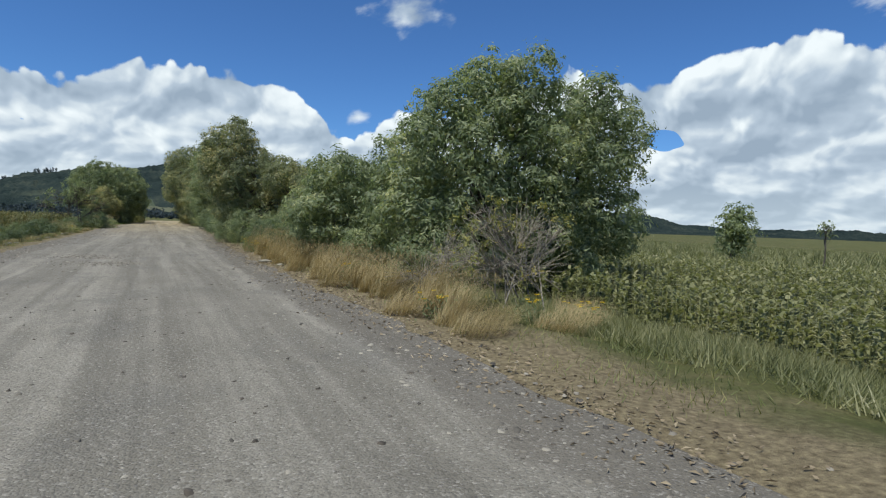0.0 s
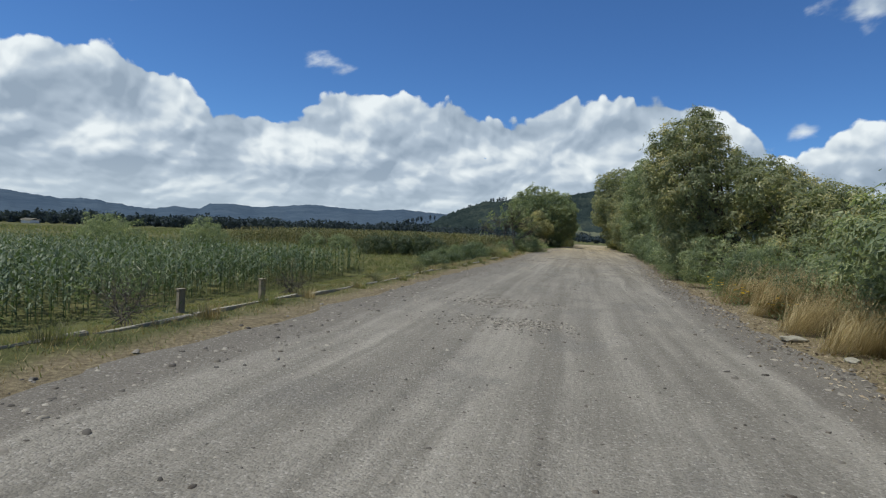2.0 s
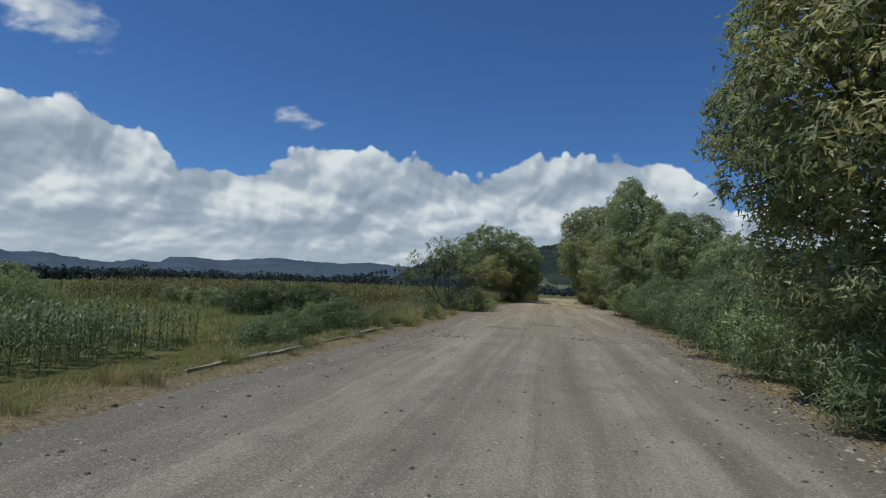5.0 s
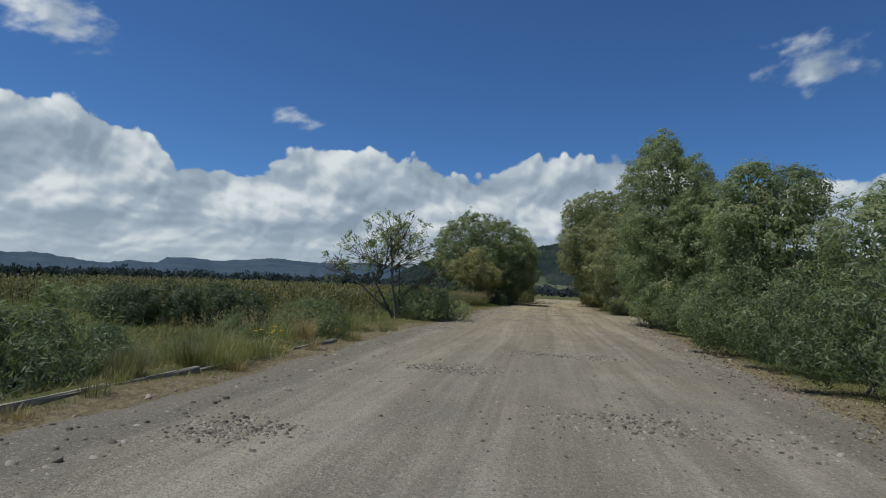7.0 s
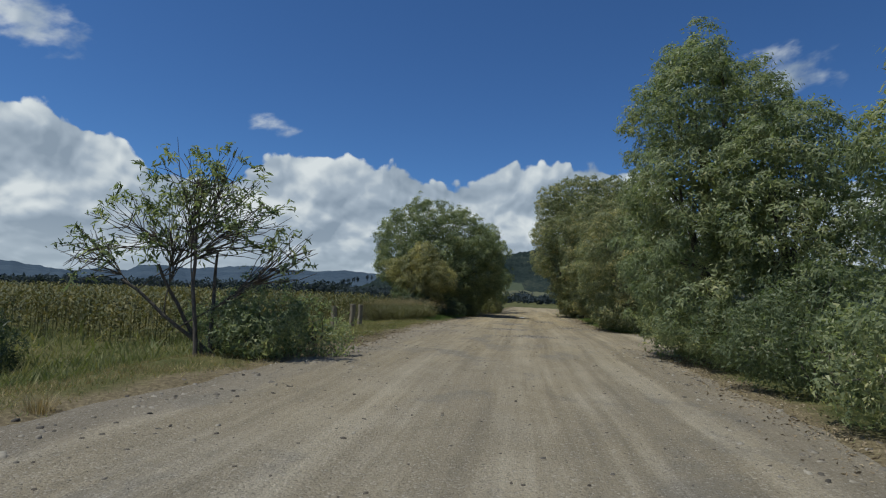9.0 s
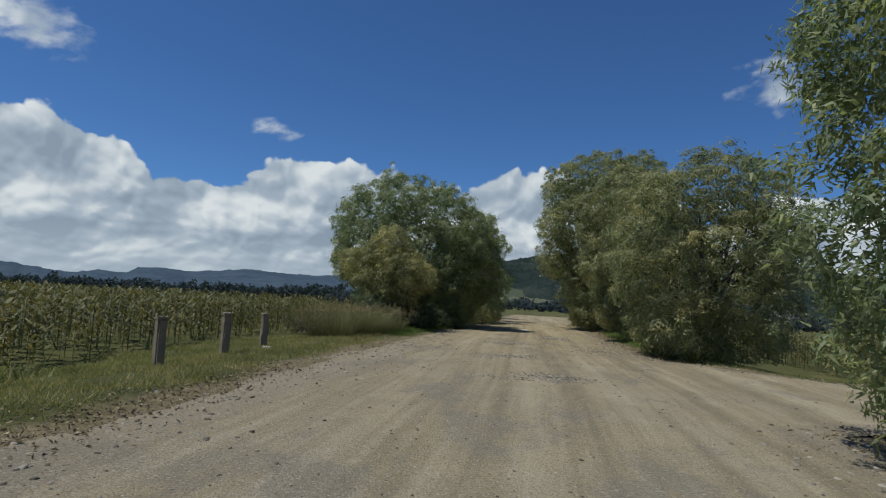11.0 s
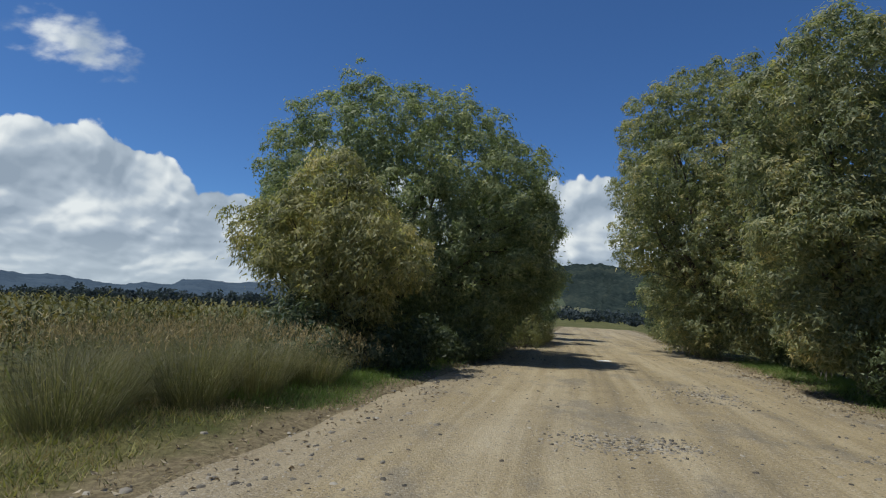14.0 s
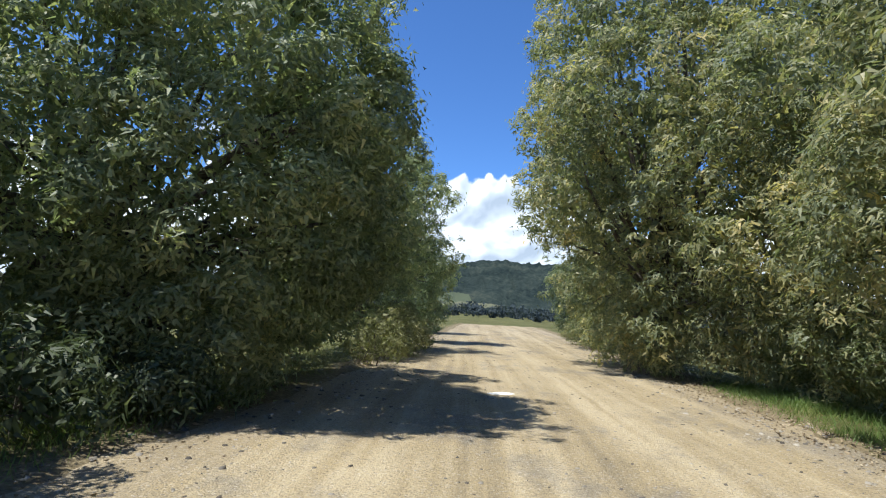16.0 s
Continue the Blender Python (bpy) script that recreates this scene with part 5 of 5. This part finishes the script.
def verge_litter(n, y0, y1, out, seed):
    r = np.random.default_rng(seed)
    y = r.uniform(y0, y1, n)
    x = edge(LEFT_EDGE, y) - out + r.normal(size=n) * 0.4
    z = np.maximum(road_height(np.maximum(x, edge(LEFT_EDGE, y)), y), ground_height(x, y)) + 0.014
    v, f = leaves(np.stack([x, y, z], 1), r.normal(size=(n, 3)) * (1, 1, 0.3), 0.03 + 0.05 * r.random(n), 0.015 + 0.02 * r.random(n), 0.4)
    tagged(new("leaf_litter", mesh_of("leaf_litter", v, f, leaf_litter_mat)), "curled brown fallen leaves on the grassy verge", "leaves", kind="stuff")


verge_litter(1300, 61, 70, 0.5, 33)
verge_litter(700, 70, 90, 0.2, 34)


def flat_stone(name, x, y, w, d, h, mat, label, category, turn, seed):
    r = random.Random(seed)
    bm = bmesh.new()
    bmesh.ops.create_icosphere(bm, subdivisions=2, radius=0.5)
    for v in bm.verts:
        n = noise.noise(v.co * 2.3 + Vector((seed, 0, 0)))
        v.co *= 1 + 0.35 * n
        v.co = Vector((v.co.x * w, v.co.y * d, max(v.co.z, -0.3) * h))
    me = bpy.data.meshes.new(name)
    bm.to_mesh(me)
    bm.free()
    me.materials.append(mat)
    ob = new(name, me)
    ob.matrix_world = pose(x, y, max(float(road_height(x, y)), float(ground_height(x, y))) + h * 0.2, 0, 0, turn)
    tagged(ob, label, category)


flat_stone("flat_stone", 3.15, 19.2, 0.42, 0.26, 0.1, kerb_mat, "flat pale stone on the dry verge", "stone", 20, 3)
flat_stone("flat_stone", 3.3, 17.5, 0.26, 0.2, 0.08, kerb_mat, "small pale stone on the dry verge", "stone", 70, 5)
flat_stone("litter_scrap", 0.6, 93.2, 0.45, 0.2, 0.05, scrap_mat, "crumpled white litter lying on the road", "litter", 10, 8)
flat_stone("litter_scrap", -6.05, 73.9, 0.26, 0.14, 0.08, scrap_mat, "crumpled white litter in the grass", "litter", 30, 9)


# ---- kerb, posts, stones ----
def box_piece(name, sx, sy, sz, mat, wear=0.015, seed=0):
    r = random.Random(seed)
    bm = bmesh.new()
    bmesh.ops.create_cube(bm, size=1)
    bmesh.ops.scale(bm, vec=(sx, sy, sz), verts=bm.verts)
    bmesh.ops.subdivide_edges(bm, edges=[e for e in bm.edges if abs((e.verts[0].co - e.verts[1].co)[1 if sy > sz else 2]) > 0.5 * max(sy, sz)], cuts=4)
    bmesh.ops.bevel(bm, geom=[e for e in bm.edges if e.calc_face_angle(0) > 1], offset=min(sx, sz) * 0.12, segments=2, affect="EDGES")
    for v in bm.verts:
        v.co += Vector([r.uniform(-wear, wear) for _ in range(3)])
    me = bpy.data.meshes.new(name)
    bm.to_mesh(me)
    bm.free()
    me.materials.append(mat)
    return me


kerbs = [box_piece("kerb_stone", 0.085, l, 0.15, kerb_mat, 0.008, i) for i, l in enumerate((2.4, 1.7, 2.9))]
y, i = 5.0, 0
while y < 48.5:
    l = (2.4, 1.7, 2.9)[i % 3]
    gap = (0.03, 0.05, 0.03, 0.12, 0.04)[i % 5]
    if not 30.5 < y < 33:
        x = edge(KERB_LINE, y + l / 2)
        ob = new("kerb_stone", kerbs[i % 3])
        ob.matrix_world = pose(x, y + l / 2, max(float(ground_height(x, y + l * q)) for q in (0.05, 0.35, 0.65, 0.95)) - 0.058 + 0.01 * math.sin(i * 2.2), 0.4 * math.sin(i * 1.7), 3 * math.sin(i * 3.1), math.degrees(math.atan2(-(edge(KERB_LINE, y + l) - edge(KERB_LINE, y)), l)) + 1.2 * math.sin(i * 5))
        tagged(ob, "half-buried pale concrete kerb stone along the road", "kerb", "kerb stones")
    y += l + gap
    i += 1


def post(x, y, h, w, lean, turn, seed):
    top = tagged(new("concrete_post"), "short weathered concrete marker post in the grass", "post", "concrete posts")
    top.matrix_world = pose(x, y, float(ground_height(x, y)) - 0.15, 0, lean, turn)
    a = part("shaft", box_piece("shaft", w, w * 0.85, h + 0.1, concrete, 0.008, seed), top)
    a.location = (0, 0, (h + 0.1) / 2)
    b = part("cap", box_piece("cap", w * 1.12, w * 0.98, 0.06, concrete, 0.006, seed + 9), top, "worn and chipped cap")
    b.location = (0, 0, h + 0.115)


for j, (x, y) in enumerate(((-13.8, 27.25), (-13.3, 31.9), (-5.8, 68.9), (-5.9, 71.4), (-6.5, 74.7))):
    post(x, y, 0.95 if j < 2 else 0.92, 0.26 if j < 2 else 0.185, (0, 1, -2, 2, 2)[j], -28 - 5 * j, j)


RING = np.array([(math.cos(a), math.sin(a)) for a in np.linspace(0, 2 * math.pi, 5, endpoint=False)])
STONE_V = np.concatenate([np.c_[RING, np.full(5, -0.2)], np.c_[RING * 0.72, (0.8, 1.0, 0.95, 0.7, 0.62)]])
STONE_F = np.array([(i, (i + 1) % 5, 5 + (i + 1) % 5) for i in range(5)] + [(i, 5 + (i + 1) % 5, 5 + i) for i in range(5)] + [(5, 6, 7), (5, 7, 8), (5, 8, 9)])


def gravel(name, n, size, label, seed, where, mat=stone_mat):
    r = np.random.default_rng(seed)
    y = r.uniform(-2, 112, n)
    l, e = edge(LEFT_EDGE, y), edge(RIGHT_EDGE, y)
    u = where(r, n)
    x = l + (e - l) * u
    s = size * (0.4 + 1.6 * r.random(n) ** 4)
    sc = s[:, None] * (0.6 + 0.6 * r.random((n, 3))) * (1, 1, 0.5)
    a = r.uniform(0, 2 * math.pi, n)
    v = STONE_V[None] * sc[:, None] * (0.7 + 0.6 * r.random((n, 10, 1)))
    c, sn = np.cos(a)[:, None], np.sin(a)[:, None]
    v = np.stack([v[..., 0] * c - v[..., 1] * sn, v[..., 0] * sn + v[..., 1] * c, v[..., 2]], -1)
    z = np.maximum(road_height(x, y), ground_height(x, y)) - 0.002
    v += np.stack([x, y, z], 1)[:, None]
    f = STONE_F[None] + (np.arange(n) * 10)[:, None, None]
    ob = new(name, mesh_of(name, v.reshape(-1, 3), f.reshape(-1, 3), mat))
    tagged(ob, label, "gravel", kind="stuff")


gravel("loose_gravel", 11000, 0.014, "loose crushed stones scattered over the dirt road", 21, lambda r, n: r.random(n))
gravel("edge_gravel", 12000, 0.024, "coarser grey stones gathered along the road edges", 22, lambda r, n: np.where(r.random(n) < 0.5, r.normal(0.05, 0.06, n), r.normal(0.96, 0.06, n)))

gravel("loose_clod", 5500, 0.0165, "dark clods of dirt and larger stones on the road", 23, lambda r, n: r.random(n), clod_mat)


def gravel_patch(x, y, sx, sy, n, seed):
    """A patch of coarse stone on the road."""
    r = np.random.default_rng(seed)
    px, py = x + r.normal(size=n) * sx * 0.9, y + r.normal(size=n) * sy * 0.75
    s = 0.019 * (0.5 + 1.2 * r.random(n) ** 2)
    a = r.uniform(0, 2 * math.pi, n)
    v = STONE_V[None] * (s[:, None] * (0.6 + 0.6 * r.random((n, 3))) * (1, 1, 0.6))[:, None] * (0.7 + 0.6 * r.random((n, 10, 1)))
    c, sn = np.cos(a)[:, None], np.sin(a)[:, None]
    v = np.stack([v[..., 0] * c - v[..., 1] * sn, v[..., 0] * sn + v[..., 1] * c, v[..., 2]], -1) + np.stack([px, py, road_height(px, py) - 0.002], 1)[:, None]
    f = STONE_F[None] + (np.arange(n) * 10)[:, None, None]
    tagged(new("gravel_patch", mesh_of("gravel_patch", v.reshape(-1, 3), f.reshape(-1, 3), stone_mat)), "patch of coarse grey stone on the dirt road", "gravel", kind="stuff")


PATCHES = ((1.2, 43.7, 0.8, 0.5), (0.1, 75.4, 0.5, 0.5), (-1.2, 18.2, 0.6, 0.5), (-1.7, 20.9, 0.6, 0.6), (0.4, 50.1, 0.6, 0.4), (0.0, 80.6, 0.5, 0.4), (1.9, 85.8, 0.5, 1.0), (-1.4, 46.9, 0.5, 0.4), (0.9, 71.0, 0.6, 0.5), (-2.6, 42.1, 0.3, 0.3), (3.0, 79.5, 0.5, 1.2))
for i, (x, y, sx, sy) in enumerate(PATCHES):
    gravel_patch(x, y, sx, sy, 800, 40 + i)


def far_house(x, y, w, d, h):
    g = float(ground_height(x, y))
    top = tagged(new("farm_building"), "small white farm building at the edge of the plain", "building")
    top.location = (x, y, g)
    bm = bmesh.new()
    bmesh.ops.create_cube(bm, size=1)
    bmesh.ops.scale(bm, vec=(w, d, h), verts=bm.verts)
    bmesh.ops.translate(bm, vec=(0, 0, h / 2), verts=bm.verts)
    me = bpy.data.meshes.new("wall")
    bm.to_mesh(me)
    bm.free()
    me.materials.append(scrap_mat)
    part("wall", me, top)
    p = [(-w * 0.55, -d * 0.6, h), (w * 0.55, -d * 0.6, h), (w * 0.55, 0, h * 1.45), (-w * 0.55, 0, h * 1.45), (-w * 0.55, d * 0.6, h), (w * 0.55, d * 0.6, h)]
    part("roof", mesh_of("roof", p + [(a, b, c + 0.25) for a, b, c in p], [(0, 1, 2, 3), (3, 2, 5, 4), (6, 7, 8, 9), (9, 8, 11, 10), (0, 1, 7, 6), (4, 5, 11, 10), (0, 3, 9, 6), (3, 4, 10, 9), (1, 2, 8, 7), (2, 5, 11, 8)], kerb_mat), top, "pale sheet roof")


far_house(-215, 205, 4.5, 4, 1.3)
